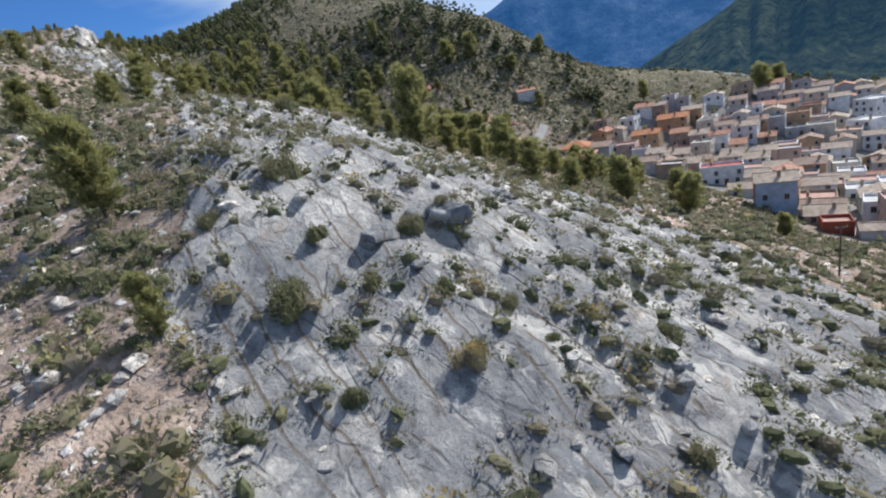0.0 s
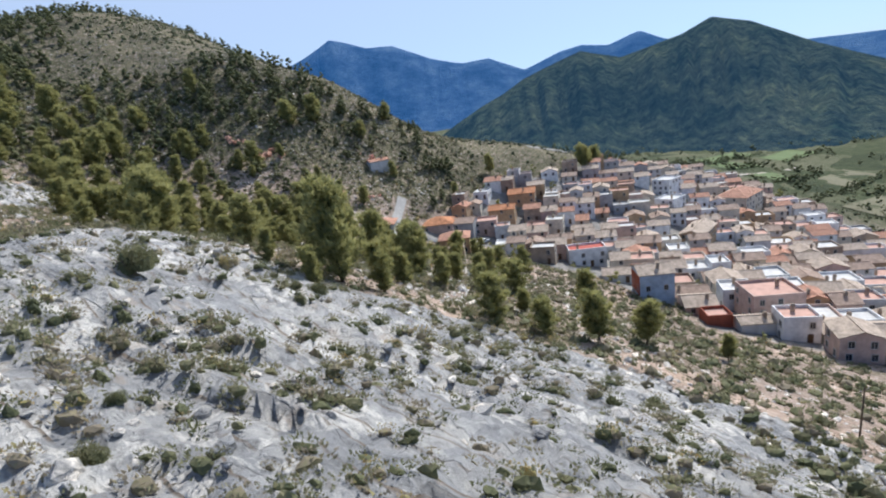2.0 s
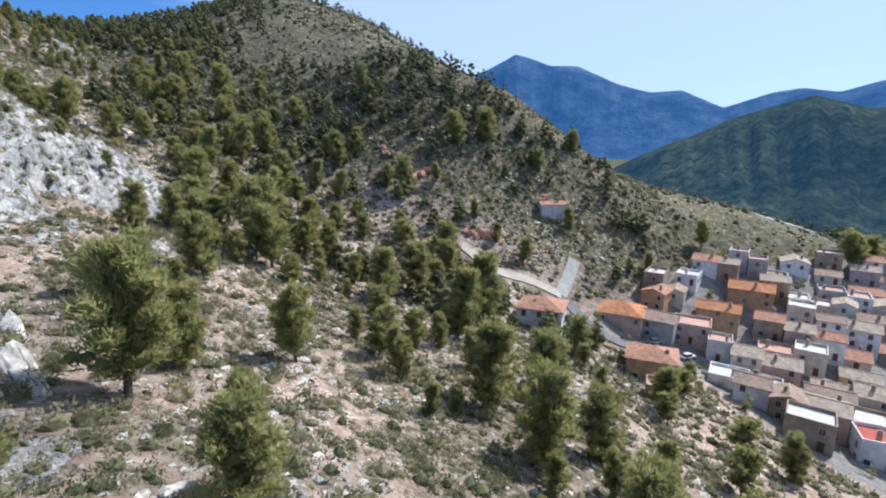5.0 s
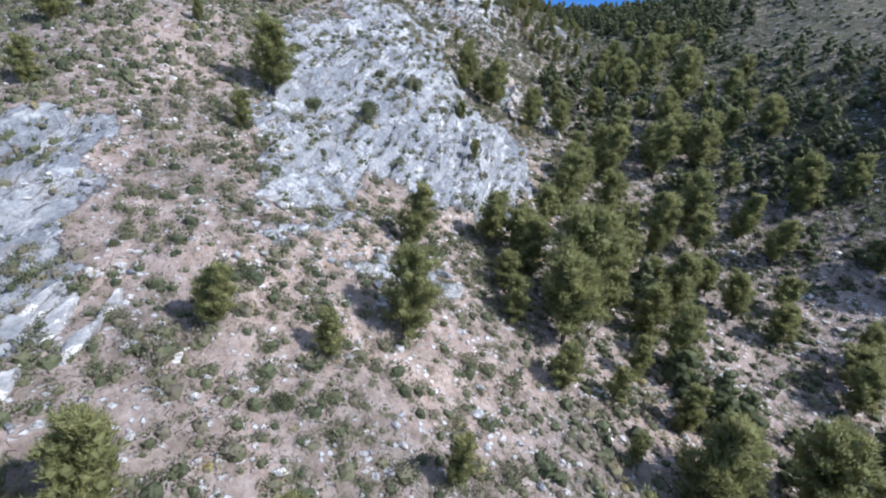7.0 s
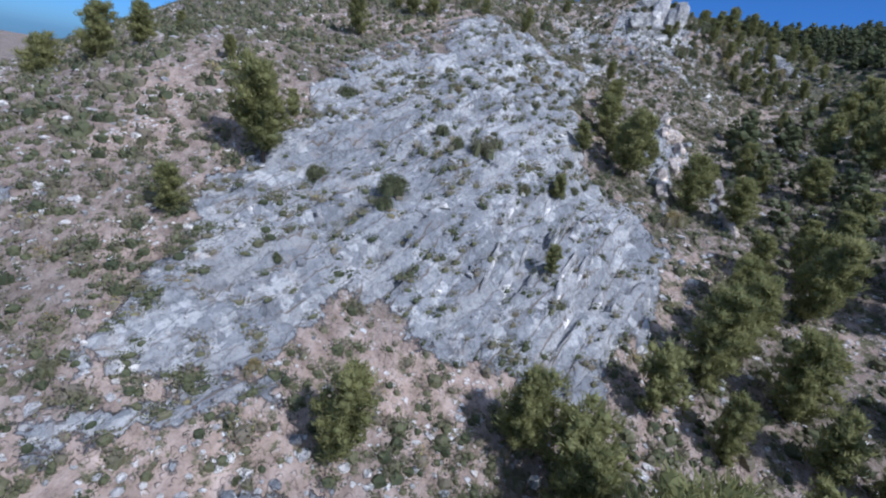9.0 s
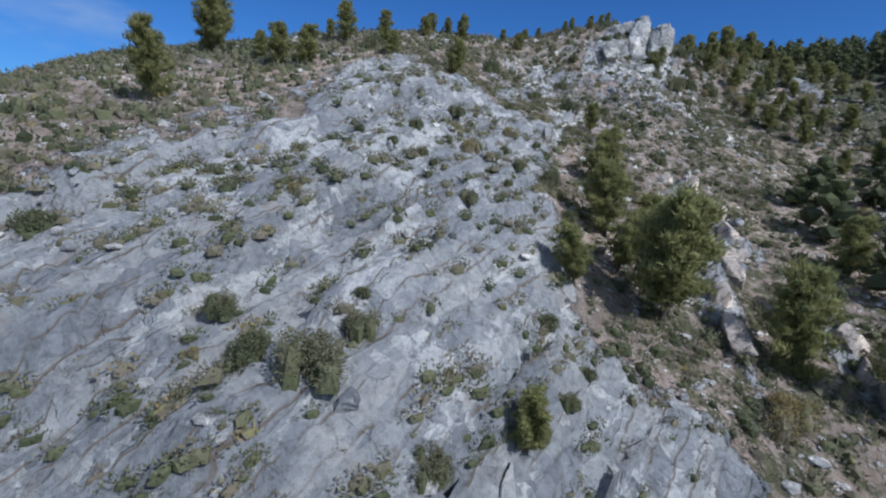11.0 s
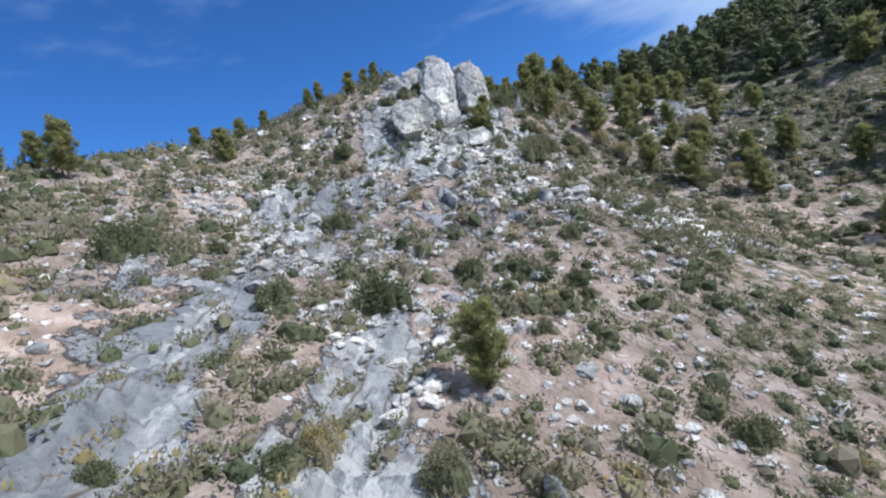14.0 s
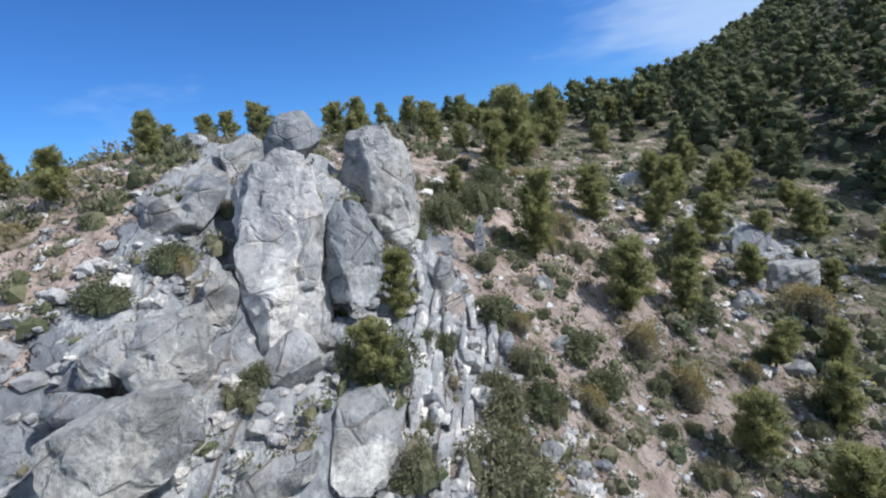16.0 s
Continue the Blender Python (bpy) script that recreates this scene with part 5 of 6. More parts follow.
on_crag(-128.0, 217.0, -0.6, 4.6, 1.7, 1.8, 115, 43, ROSE_STONE, "rose-white limestone rib beside the pines", group="rock ribs")
on_crag(-97.4, 170.0, -0.3, 1.5, 0.8, 0.6, 150, 45, GREY_STONE, "flat grey block on the rock wall", group="wall blocks")
on_crag(-58.5, 149.0, -0.8, 3.4, 2.2, 1.6, 140, 47, PALE_STONE, "white rock knob at the foot of the wall", group="wall blocks")
on_crag(-56.5, 154.0, -0.7, 3.0, 2.0, 1.3, 120, 49, PALE_STONE, "white rock knob at the foot of the wall", group="wall blocks")
on_crag(-58.0, 142.5, -0.6, 2.4, 1.7, 1.1, 100, 51, PALE_STONE, "white rock knob on the scrub slope", group="wall blocks")
on_crag(-4.8, 25.4, -0.4, 1.4, 1.0, 0.9, 30, 53, GREY_STONE, "dark-jointed block on the lower slab", group="slab blocks")
on_crag(-0.8, 28.6, -0.4, 1.8, 1.1, 1.0, 160, 55, GREY_STONE, "dark-jointed block on the lower slab", group="slab blocks")
on_crag(-3.0, 29.0, -0.3, 1.2, 0.9, 0.7, 80, 57, GREY_STONE, "broken block on the lower slab", group="slab blocks")


# the rose-white rib that runs down beside the wall
for k, (x, y) in enumerate([(-137, 217), (-133, 217.6), (-129, 216.5), (-125, 217.4), (-121, 216.6), (-117, 211.5), (-113, 207), (-108, 204.5), (-113, 219), (-108, 217), (-104, 215), (-100, 213.4), (-127, 214)]):
    on_crag(x, y, -0.2, 2.6 + 0.5 * (k % 3), 1.1 + 0.25 * (k % 2), 1.1 + 0.2 * (k % 4), -34 + 9 * (k % 3), 520 + k, ROSE_STONE, "rose-white limestone rib running down the scrub slope", lean=(0, 22), flat=(0.5, 0.9), detail=4, group="rock ribs")
on_crag(-140.6, 199.6, 0.3, 0.9, 1.5, 2.2, 30, 541, PALE_STONE, "tilted grey block with a dark cleft under it", lean=(18, -28), flat=(0.5, 0.85), group="wall blocks")
on_crag(-142.4, 198.6, -0.9, 2.2, 1.8, 1.8, 55, 542, GREY_STONE, "smooth grey rock beneath the tilted block", group="wall blocks")


# white fluted ribs where the beds stand on end at the foot of the wall and of the side slab
flutes = random.Random(17)
for k in range(26):
    across, along = flutes.uniform(-9, 13), flutes.uniform(-7, 7)
    on_crag(-86 + along * 0.82 + across * 0.57, 178 - along * 0.57 + across * 0.82, flutes.uniform(-0.35, -0.05), flutes.uniform(2.4, 4.6), flutes.uniform(0.45, 0.9), flutes.uniform(0.35, 0.6), -35 + flutes.gauss(0, 5), 420 + k,
            flutes.choice((WHITE_STONE, PALE_STONE, WHITE_STONE)), "white fluted limestone rib running down the wall", lean=(0, 35), flat=(0.5, 0.9), detail=4, group="fluted ribs")
for k in range(30):
    across, along = flutes.uniform(-3.6, 3.0), flutes.uniform(-12, 10)
    on_crag(-48 - along * 0.8 + across * 0.6, 110 + along * 0.6 + across * 0.8, flutes.uniform(-0.15, 0.2), flutes.uniform(1.6, 3.6), flutes.uniform(0.4, 0.9), flutes.uniform(0.4, 0.8), -37 + flutes.gauss(0, 6), 460 + k,
            WHITE_STONE, "white limestone rib of the side slab", lean=(0, 24), detail=4, group="fluted ribs")


# red cuttings and hollows above the lane
for x, y, sx, sy, sz, turn, mat, words in ((-21, 238, 6, 1.8, 3.6, 10, RED_EARTH, "red earth and rock cutting on the hill"), (-34, 247, 5, 1.6, 3.2, 150, RED_EARTH, "red earth and rock cutting on the hill"),
                                           (-1, 220, 7, 1.8, 3.4, 10, RED_EARTH, "stony cutting above the lane"), (15, 222, 4, 1.8, 2.8, 40, RED_EARTH, "stony cutting above the lane"), (24, 246, 8, 1.8, 1.6, 170, RED_EARTH, "reddish rock step behind the hut")):
    bank = random.Random(int(x * 3 + 400))
    for k in range(7):
        share = (k + 0.5) / 3.5 - 1
        on_crag(x + share * sx * math.cos(radians(turn)) + bank.gauss(0, 0.8), y + share * sx * math.sin(radians(turn)) + bank.gauss(0, 0.8), bank.uniform(-0.6, 0.4), bank.uniform(1.3, 2.6), sy * bank.uniform(0.5, 0.9), sz * bank.uniform(0.35, 0.75) * (1 - 0.5 * share * share), turn + bank.uniform(-25, 25),
                int(x * 3 + 900) + k, mat, words, flat=(0.45, 0.85), detail=3, group="cuttings")


def rubble():
    """Broken blocks of middle size about the crag and along the ribs."""
    rng = random.Random(5)
    for k in range(90):
        cx, cy, spread_m = rng.choice(((-186, 234, 9), (-176, 243, 8), (-172, 274, 8), (-166, 226, 12), (-126, 216, 7), (-58, 148, 5)))
        x, y = cx + rng.gauss(0, spread_m * 0.6), cy + rng.gauss(0, spread_m * 0.6)
        size = rng.uniform(0.4, 1.2)
        on_crag(x, y, size * 0.1, size * rng.uniform(0.7, 1.5), size * rng.uniform(0.7, 1.2), size * rng.uniform(0.5, 1.3), rng.uniform(0, 360), 200 + k, rng.choice((GREY_STONE, PALE_STONE, WHITE_STONE)),
                "broken grey limestone block below the crag", lean=(rng.uniform(-15, 15), rng.uniform(-15, 15)), detail=2, flat=(0.48, 0.85), group="broken blocks")


rubble()


def stones(name, seed, n, on_rock, on_soil, squat, largest, mat, label, area=(-235, 45, -2, 285)):
    """Loose limestone in drifts, with its share on bare rock and on soil."""
    rng = np.random.default_rng(seed)
    base = bmesh.new()
    bmesh.ops.create_icosphere(base, subdivisions=1, radius=1.0)
    ball = np.array([v.co[:] for v in base.verts])
    faces = np.array([[v.index for v in f.verts] for f in base.faces])
    base.free()
    x, y = rng.uniform(area[0], area[1], n), rng.uniform(area[2], area[3], n)
    r = bare(x, y)
    field = rough(x, y, 11, 4, 91)
    keep = (rng.random(n) < np.where(r > 0.6, on_rock * np.where(y < 70, 1.6, 0.8) * (0.25 + (field > 0.5)), on_soil * (0.15 + (field > 0.52)))) & ~in_village(x, y, 2) & ~on_lane(x, y)
    x, y = x[keep], y[keep]
    n = len(x)
    size = np.clip(rng.lognormal(-1.35, 0.5, n), 0.1, largest)
    z = land(x, y) + size * 0.12
    shape = rng.uniform(0.6, 1.25, (n, 1, 3)) * np.array([1, 1, squat])
    knobs = 1 + rng.normal(0, 0.16, (n, len(ball), 1))
    turn = rng.uniform(0, math.tau, n)
    v = ball[None] * knobs * shape * size[:, None, None]
    c, s = np.cos(turn)[:, None], np.sin(turn)[:, None]
    v = np.stack([v[..., 0] * c - v[..., 1] * s + x[:, None], v[..., 0] * s + v[..., 1] * c + y[:, None], v[..., 2] + z[:, None]], -1)
    tris = v[:, faces].reshape(-1, 3, 3)
    mesh = triangles(name, tris, mat)
    return tagged(new(name, mesh), label, "stones", kind="stuff")


stones("loose_stones", 67, 36000, 0.25, 0.8, 0.6, 0.9, WHITE_STONE, "loose pale limestone rubble scattered over the slopes")
stones("broken_rock", 69, 15000, 0.62, 0.25, 0.85, 0.62, GREY_STONE, "broken grey rock lying on the bare slabs")
stones("broken_field", 73, 5200, 0.5, 1.0, 0.7, 0.8, WHITE_STONE, "field of white broken limestone below the summit crag", (-186, -150, 204, 248))


# ---- masts on the hilltop ----
def mast_material():
    mat, nodes, links, shader = material("galvanised_steel")
    shader.inputs["Base Color"].default_value = (0.32, 0.34, 0.37, 1)
    shader.inputs["Metallic"].default_value = 0.6
    shader.inputs["Roughness"].default_value = 0.5
    return mat


STEEL = mast_material()


def mast(x, y, height, label):
    ob = thing("radio_mast", pose(x, y, ground_at(x, y)), label, "mast", "hilltop masts")
    for k in range(3):
        a = math.tau * k / 3
        bm = bmesh.new()
        limb(bm, (0.7 * math.cos(a), 0.7 * math.sin(a), -1), (0.35 * math.cos(a), 0.35 * math.sin(a), height), 0.12, 0.08, 6)
        part("leg", bm, STEEL, ob)
    bm = bmesh.new()
    for q in range(int(height / 2)):
        for k in range(3):
            a, b = math.tau * k / 3, math.tau * (k + 1) / 3
            ra, rb = 0.7 - 0.35 * q * 2 / height, 0.7 - 0.35 * (q * 2 + 2) / height
            limb(bm, (ra * math.cos(a), ra * math.sin(a), q * 2), (rb * math.cos(b), rb * math.sin(b), q * 2 + 2), 0.05, 0.05, 4)
    part("lattice", bm, STEEL, ob)
    bm = bmesh.new()
    bmesh.ops.create_cone(bm, cap_ends=True, segments=12, radius1=0.9, radius2=0.9, depth=0.5, matrix=Matrix.Translation((0.9, -0.5, height * 0.72)) @ Matrix.Rotation(radians(90), 4, "X"))
    part("dish", bm, STEEL, ob, "round antenna dish")
    return ob


mast(-176, 546, 40, "tall slim lattice radio mast on the hilltop")
mast(-158, 552, 21, "short lattice radio mast on the hilltop")
mast(-146, 552, 21, "short lattice radio mast on the hilltop")

# ---- village ----
def plaster(name, colour, worn=0.25):
    mat, nodes, links, shader = material(name)
    where = place_node(nodes)
    stain = noise_node(nodes, links, where, 0.5, 6, 0.7)
    dark = tuple(c * (1 - worn) * 0.85 for c in colour)
    links.new(ramp_node(nodes, links, stain, [(0.32, dark), (0.6, colour)]), shader.inputs["Base Color"])
    shader.inputs["Roughness"].default_value = 0.9
    bump_node(nodes, links, noise_node(nodes, links, where, 9.0, 4, 0.6), 0.25, 0.03, shader)
    return mat


def tiles(name, colour):
    """Curved clay tiles in rows down the slope, sun-bleached in patches."""
    mat, nodes, links, shader = material(name)
    where = place_node(nodes)
    patchy = noise_node(nodes, links, where, 0.8, 6, 0.7)
    speck = noise_node(nodes, links, where, 5.0, 3, 0.6)
    pale = tuple(min(0.7, c * 1.25 + 0.03) for c in colour)
    dark = tuple(c * 0.55 for c in colour)
    base = ramp_node(nodes, links, patchy, [(0.3, dark), (0.5, colour), (0.72, pale)])
    links.new(mix_node(nodes, links, 1.0, base, ramp_node(nodes, links, speck, [(0.35, (0.7, 0.7, 0.7)), (0.6, (1.1, 1.1, 1.1))]), "MULTIPLY"), shader.inputs["Base Color"])
    shader.inputs["Roughness"].default_value = 0.85
    rows = nodes.new("ShaderNodeTexWave")
    rows.bands_direction = "X"
    rows.inputs["Scale"].default_value = 1.35
    rows.inputs["Distortion"].default_value = 0.6
    links.new(where, rows.inputs["Vector"])
    bump_node(nodes, links, rows.outputs["Fac"], 0.7, 0.12, shader)
    return mat


WALLS = [("white", plaster("whitewash", (0.80, 0.79, 0.77))), ("cream", plaster("cream_plaster", (0.66, 0.59, 0.48))), ("ochre", plaster("ochre_plaster", (0.50, 0.33, 0.19))),
         ("pale pink", plaster("pink_plaster", (0.58, 0.42, 0.35))), ("grey", plaster("grey_render", (0.42, 0.41, 0.40))), ("tan", plaster("tan_masonry", (0.40, 0.31, 0.23), 0.4)),
         ("pale grey", plaster("pale_render", (0.58, 0.58, 0.57)))]
BRICK_RED = plaster("brick_red_wall", (0.33, 0.085, 0.045))
BLUE_GREY = plaster("blue_grey_wall", (0.42, 0.50, 0.60))
TILES = [("brown", tiles("brown_tiles", (0.40, 0.28, 0.21))), ("weathered tan", tiles("tan_tiles", (0.50, 0.39, 0.30))), ("reddish", tiles("red_tiles", (0.50, 0.25, 0.16))), ("orange", tiles("orange_tiles", (0.56, 0.23, 0.10)))]
TERRACOTTA = plaster("terrace_tiles", (0.55, 0.33, 0.26), 0.15)
PALE_ROOF = plaster("pale_flat_roof", (0.62, 0.60, 0.57), 0.2)
RED_TERRACE = plaster("red_terrace", (0.45, 0.10, 0.07), 0.15)
SHUTTER = plaster("brown_shutters", (0.13, 0.075, 0.04))
STONE_SILL = plaster("stone_sill", (0.5, 0.48, 0.45))


def pane_material():
    mat, nodes, links, shader = material("window_glass")
    shader.inputs["Base Color"].default_value = (0.03, 0.035, 0.045, 1)
    shader.inputs["Roughness"].default_value = 0.12
    return mat


PANE = pane_material()


def shared(name, bm, mat):
    mesh = bpy.data.meshes.new(name)
    bm.to_mesh(mesh)
    bm.free()
    mesh.materials.append(mat)
    return mesh


def window_frame_mesh(width, height):
    bm = bmesh.new()
    t = 0.10
    box(bm, -width / 2 - t, -width / 2, -0.10, 0.05, -t, height + t)
    box(bm, width / 2, width / 2 + t, -0.10, 0.05, -t, height + t)
    box(bm, -width / 2, width / 2, -0.10, 0.05, height, height + t)
    box(bm, -width / 2, width / 2, -0.16, 0.05, -t, 0)
    box(bm, -0.03, 0.03, -0.04, 0.05, 0, height)
    return shared("window", bm, STONE_SILL)


WINDOW_FRAME = window_frame_mesh(0.95, 1.35)
WINDOW_PANE = shared("pane", boxed(-0.475, 0.475, 0.012, 0.03, 0, 1.35), PANE)
DOOR_LEAF = shared("door", boxed(-0.55, 0.55, -0.05, 0.02, 0, 2.1, bevel=0.02), SHUTTER)


def chimney_mesh():
    bm = bmesh.new()
    box(bm, -0.35, 0.35, -0.3, 0.3, -0.8, 1.0)
    box(bm, -0.45, 0.45, -0.4, 0.4, 1.0, 1.12)
    box(bm, -0.28, 0.28, -0.24, 0.24, 1.12, 1.4)
    return shared("chimney", bm, WALLS[5][1])


CHIMNEY = chimney_mesh()


def gable_roof(w, d, h, rise, over=0.35, thick=0.18):
    """Two tiled slopes with their thickness, ridge along x, and a rounded ridge cap."""
    bm = bmesh.new()
    for side in (-1, 1):
        ya, za = side * (d / 2 + over), h - rise * over / (d / 2)
        pts = [(-w / 2 - over, ya, za), (w / 2 + over, ya, za), (w / 2 + over, 0, h + rise), (-w / 2 - over, 0, h + rise)]
        low = [bm.verts.new(p) for p in pts]
        top = [bm.verts.new((p[0], p[1], p[2] + thick)) for p in pts]
        bm.faces.new(low)
        bm.faces.new(top)
        for k in range(4):
            bm.faces.new((low[k], low[(k + 1) % 4], top[(k + 1) % 4], top[k]))
    box(bm, -w / 2 - over, w / 2 + over, -0.14, 0.14, h + rise + thick * 0.7, h + rise + thick + 0.1)
    bmesh.ops.recalc_face_normals(bm, faces=bm.faces)
    return bm


def hip_roof(w, d, h, rise, over=0.45, thick=0.15):
    bm = bmesh.new()
    x, y = w / 2 + over, d / 2 + over
    run = max(0.0, w / 2 - d / 2)
    base = [bm.verts.new(p) for p in ((-x, -y, h), (x, -y, h), (x, y, h), (-x, y, h))]
    eave = [bm.verts.new(p) for p in ((-x, -y, h + thick), (x, -y, h + thick), (x, y, h + thick), (-x, y, h + thick))]
    a, b = bm.verts.new((-run - 0.05, 0, h + rise)), bm.verts.new((run + 0.05, 0, h + rise))
    bm.faces.new(base[::-1])
    for k in range(4):
        bm.faces.new((base[k], base[(k + 1) % 4], eave[(k + 1) % 4], eave[k]))
    bm.faces.new((eave[0], eave[1], b, a))
    bm.faces.new((eave[2], eave[3], a, b))
    bm.faces.new((eave[1], eave[2], b))
    bm.faces.new((eave[3], eave[0], a))
    bmesh.ops.recalc_face_normals(bm, faces=bm.faces)
    return bm


def gabled_body(w, d, h, rise, below):
    """The walls with their two gables, sunk into the slope by below."""
    bm = bmesh.new()
    ends = []
    for x in (-w / 2, w / 2):
        pts = [(x, -d / 2, -below), (x, d / 2, -below), (x, d / 2, h), (x, 0, h + rise), (x, -d / 2, h)]
        ends.append([bm.verts.new(p) for p in pts])
    bm.faces.new(ends[0][::-1])
    bm.faces.new(ends[1])
    for k in range(5):
        bm.faces.new((ends[0][k], ends[0][(k + 1) % 5], ends[1][(k + 1) % 5], ends[1][k]))
    bmesh.ops.recalc_face_normals(bm, faces=bm.faces)
    return bm


def parapet(w, d, h, high=0.8, t=0.22):
    bm = bmesh.new()
    box(bm, -w / 2, w / 2, -d / 2, -d / 2 + t, h, h + high)
    box(bm, -w / 2, w / 2, d / 2 - t, d / 2, h, h + high)
    box(bm, -w / 2, -w / 2 + t, -d / 2 + t, d / 2 - t, h, h + high)
    box(bm, w / 2 - t, w / 2, -d / 2 + t, d / 2 - t, h, h + high)
    return bm


def house(x, y, degrees, w, d, storeys, wall, roof, tile, label, gable_wall=None, terrace=TERRACOTTA, windows=True):
    """A house: walls sunk into the ground, roof of the kind gable, hip or flat, windows in rows, door and chimney."""
    h = storeys * 2.6 + random.uniform(-0.3, 0.4)
    stands.append((x, y, max(w, d) * 0.55))
    ob = thing("house", pose(x, y, ground_at(x, y) + 0.2, 0, 0, degrees), label, "house", "village houses")
    rise = d * 0.5 * 0.36
    if roof == "gable":
        part("wall", gabled_body(w, d, h, rise, 4.0), wall, ob)
        part("roof", gable_roof(w, d, h, rise), tile, ob)
    elif roof == "hip":
        part("wall", boxed(-w / 2, w / 2, -d / 2, d / 2, -4.0, h), wall, ob)
        part("roof", hip_roof(w, d, h, min(w, d) * 0.24), tile, ob)
    else:
        part("wall", boxed(-w / 2, w / 2, -d / 2, d / 2, -4.0, h), wall, ob)
        part("roof", boxed(-w / 2 + 0.2, w / 2 - 0.2, -d / 2 + 0.2, d / 2 - 0.2, h, h + 0.06), terrace, ob, "flat tiled roof terrace")
        part("parapet", parapet(w, d, h), wall, ob)
    if random.random() < 0.6:
        part_of("chimney", CHIMNEY, None, ob).location = (random.uniform(-w / 3, w / 3), random.uniform(0.1, 0.3) * d * random.choice((-1, 1)), h + (rise * 0.7 if roof == "gable" else 0.6))
    if not windows:
        return ob
    for face in range(4):
        length = w if face % 2 == 0 else d
        count = max(1, int(length / 3.0))
        for floor in range(storeys):
            for k in range(count):
                if random.random() < 0.36:
                    continue
                along = (k + 0.5) / count * length - length / 2 + random.uniform(-0.25, 0.25)
                out = (d if face % 2 == 0 else w) / 2
                turn = Matrix.Rotation(radians(90 * face), 4, "Z")
                if floor == 0 and k == count // 2 and face == 0:
                    leaf = part_of("door", DOOR_LEAF, None, ob)
                    leaf.matrix_local = turn @ Matrix.Translation((along, -out, 0.05))
                    continue
                frame_part = part_of("window", WINDOW_FRAME, None, ob)
                frame_part.matrix_local = turn @ Matrix.Translation((along, -out, 0.85 + floor * 2.6))
                part_of("pane", WINDOW_PANE, None, frame_part).location = (0, -0.035, 0)
    return ob


built, stands = [], []


def settle(x, y, degrees, w, d, *rest, **more):
    built.append((x, y, max(w, d) * 0.5))
    return house(x, y, degrees, w, d, *rest, **more)


# houses that stand out, from the edge of the slope inwards
settle(70, 121, -24, 8.4, 8.0, 3, BLUE_GREY, "gable", TILES[1][1], "tall blue-grey and brick-red house with tiled gable roof")
part("red_front", boxed(-4.26, -4.204, -3.8, 3.8, 2.2, 7.4), BRICK_RED, bpy.data.objects["house"], "brick-red painted end wall")
settle(89, 104, -26, 11, 10, 3, WALLS[3][1], "flat", None, "large pinkish-grey block with pink roof terrace")
settle(73.5, 104.5, -26, 5.4, 5.2, 1, BRICK_RED, "flat", None, "small brick-red cube house at the village edge", windows=False)
settle(78, 98.5, -26, 7.0, 4.6, 1, WALLS[6][1], "gable", TILES[1][1], "low white shed with pale roof beside the red cube", windows=False)
settle(74, 157, -24, 12, 7, 2, WALLS[0][1], "flat", None, "white house with bright red roof terrace", terrace=RED_TERRACE)
settle(137, 173, 30, 19, 9, 2, WALLS[2][1], "gable", TILES[1][1], "long church nave of brown masonry with tiled roof")
settle(196, 206, 20, 20, 14, 3, WALLS[1][1], "hip", TILES[2][1], "large cream building with red hipped roof")
settle(148, 200, 20, 11, 9, 3, WALLS[0][1], "flat", None, "tall white block in the village centre", terrace=PALE_ROOF)
settle(166, 222, 20, 12, 9, 3, WALLS[0][1], "flat", None, "tall white block with a pale flat roof", terrace=PALE_ROOF)
settle(11.5, 184, -20, 10.5, 9.0, 2, WALLS[0][1], "hip", TILES[2][1], "white villa with red hipped roof among pines")
settle(38.5, 206, -26, 12.0, 10.5, 1, WALLS[3][1], "hip", TILES[3][1], "villa with bright orange hipped roof beside the lane")
settle(34, 173, -22, 10.0, 8.5, 2, WALLS[2][1], "hip", TILES[2][1], "ochre house with red hipped roof")
settle(30, 159.5, -22, 4.8, 4.4, 1, WALLS[5][1], "flat", None, "small outbuilding with pink flat roof", windows=False)
settle(57.5, 203, -28, 9.5, 8.5, 2, WALLS[3][1], "flat", None, "pink house with flat roof terrace")
settle(69, 211, -32, 11, 8, 2, WALLS[2][1], "gable", TILES[3][1], "ochre house with bright orange tiled roof")
settle(84, 221, -32, 12, 9, 2, WALLS[2][1], "gable", TILES[3][1], "ochre house with bright orange tiled roof")
settle(24, 242, 12, 9, 5, 1, WALLS[6][1], "gable", TILES[2][1], "small white hut with red roof above the lane", windows=False)


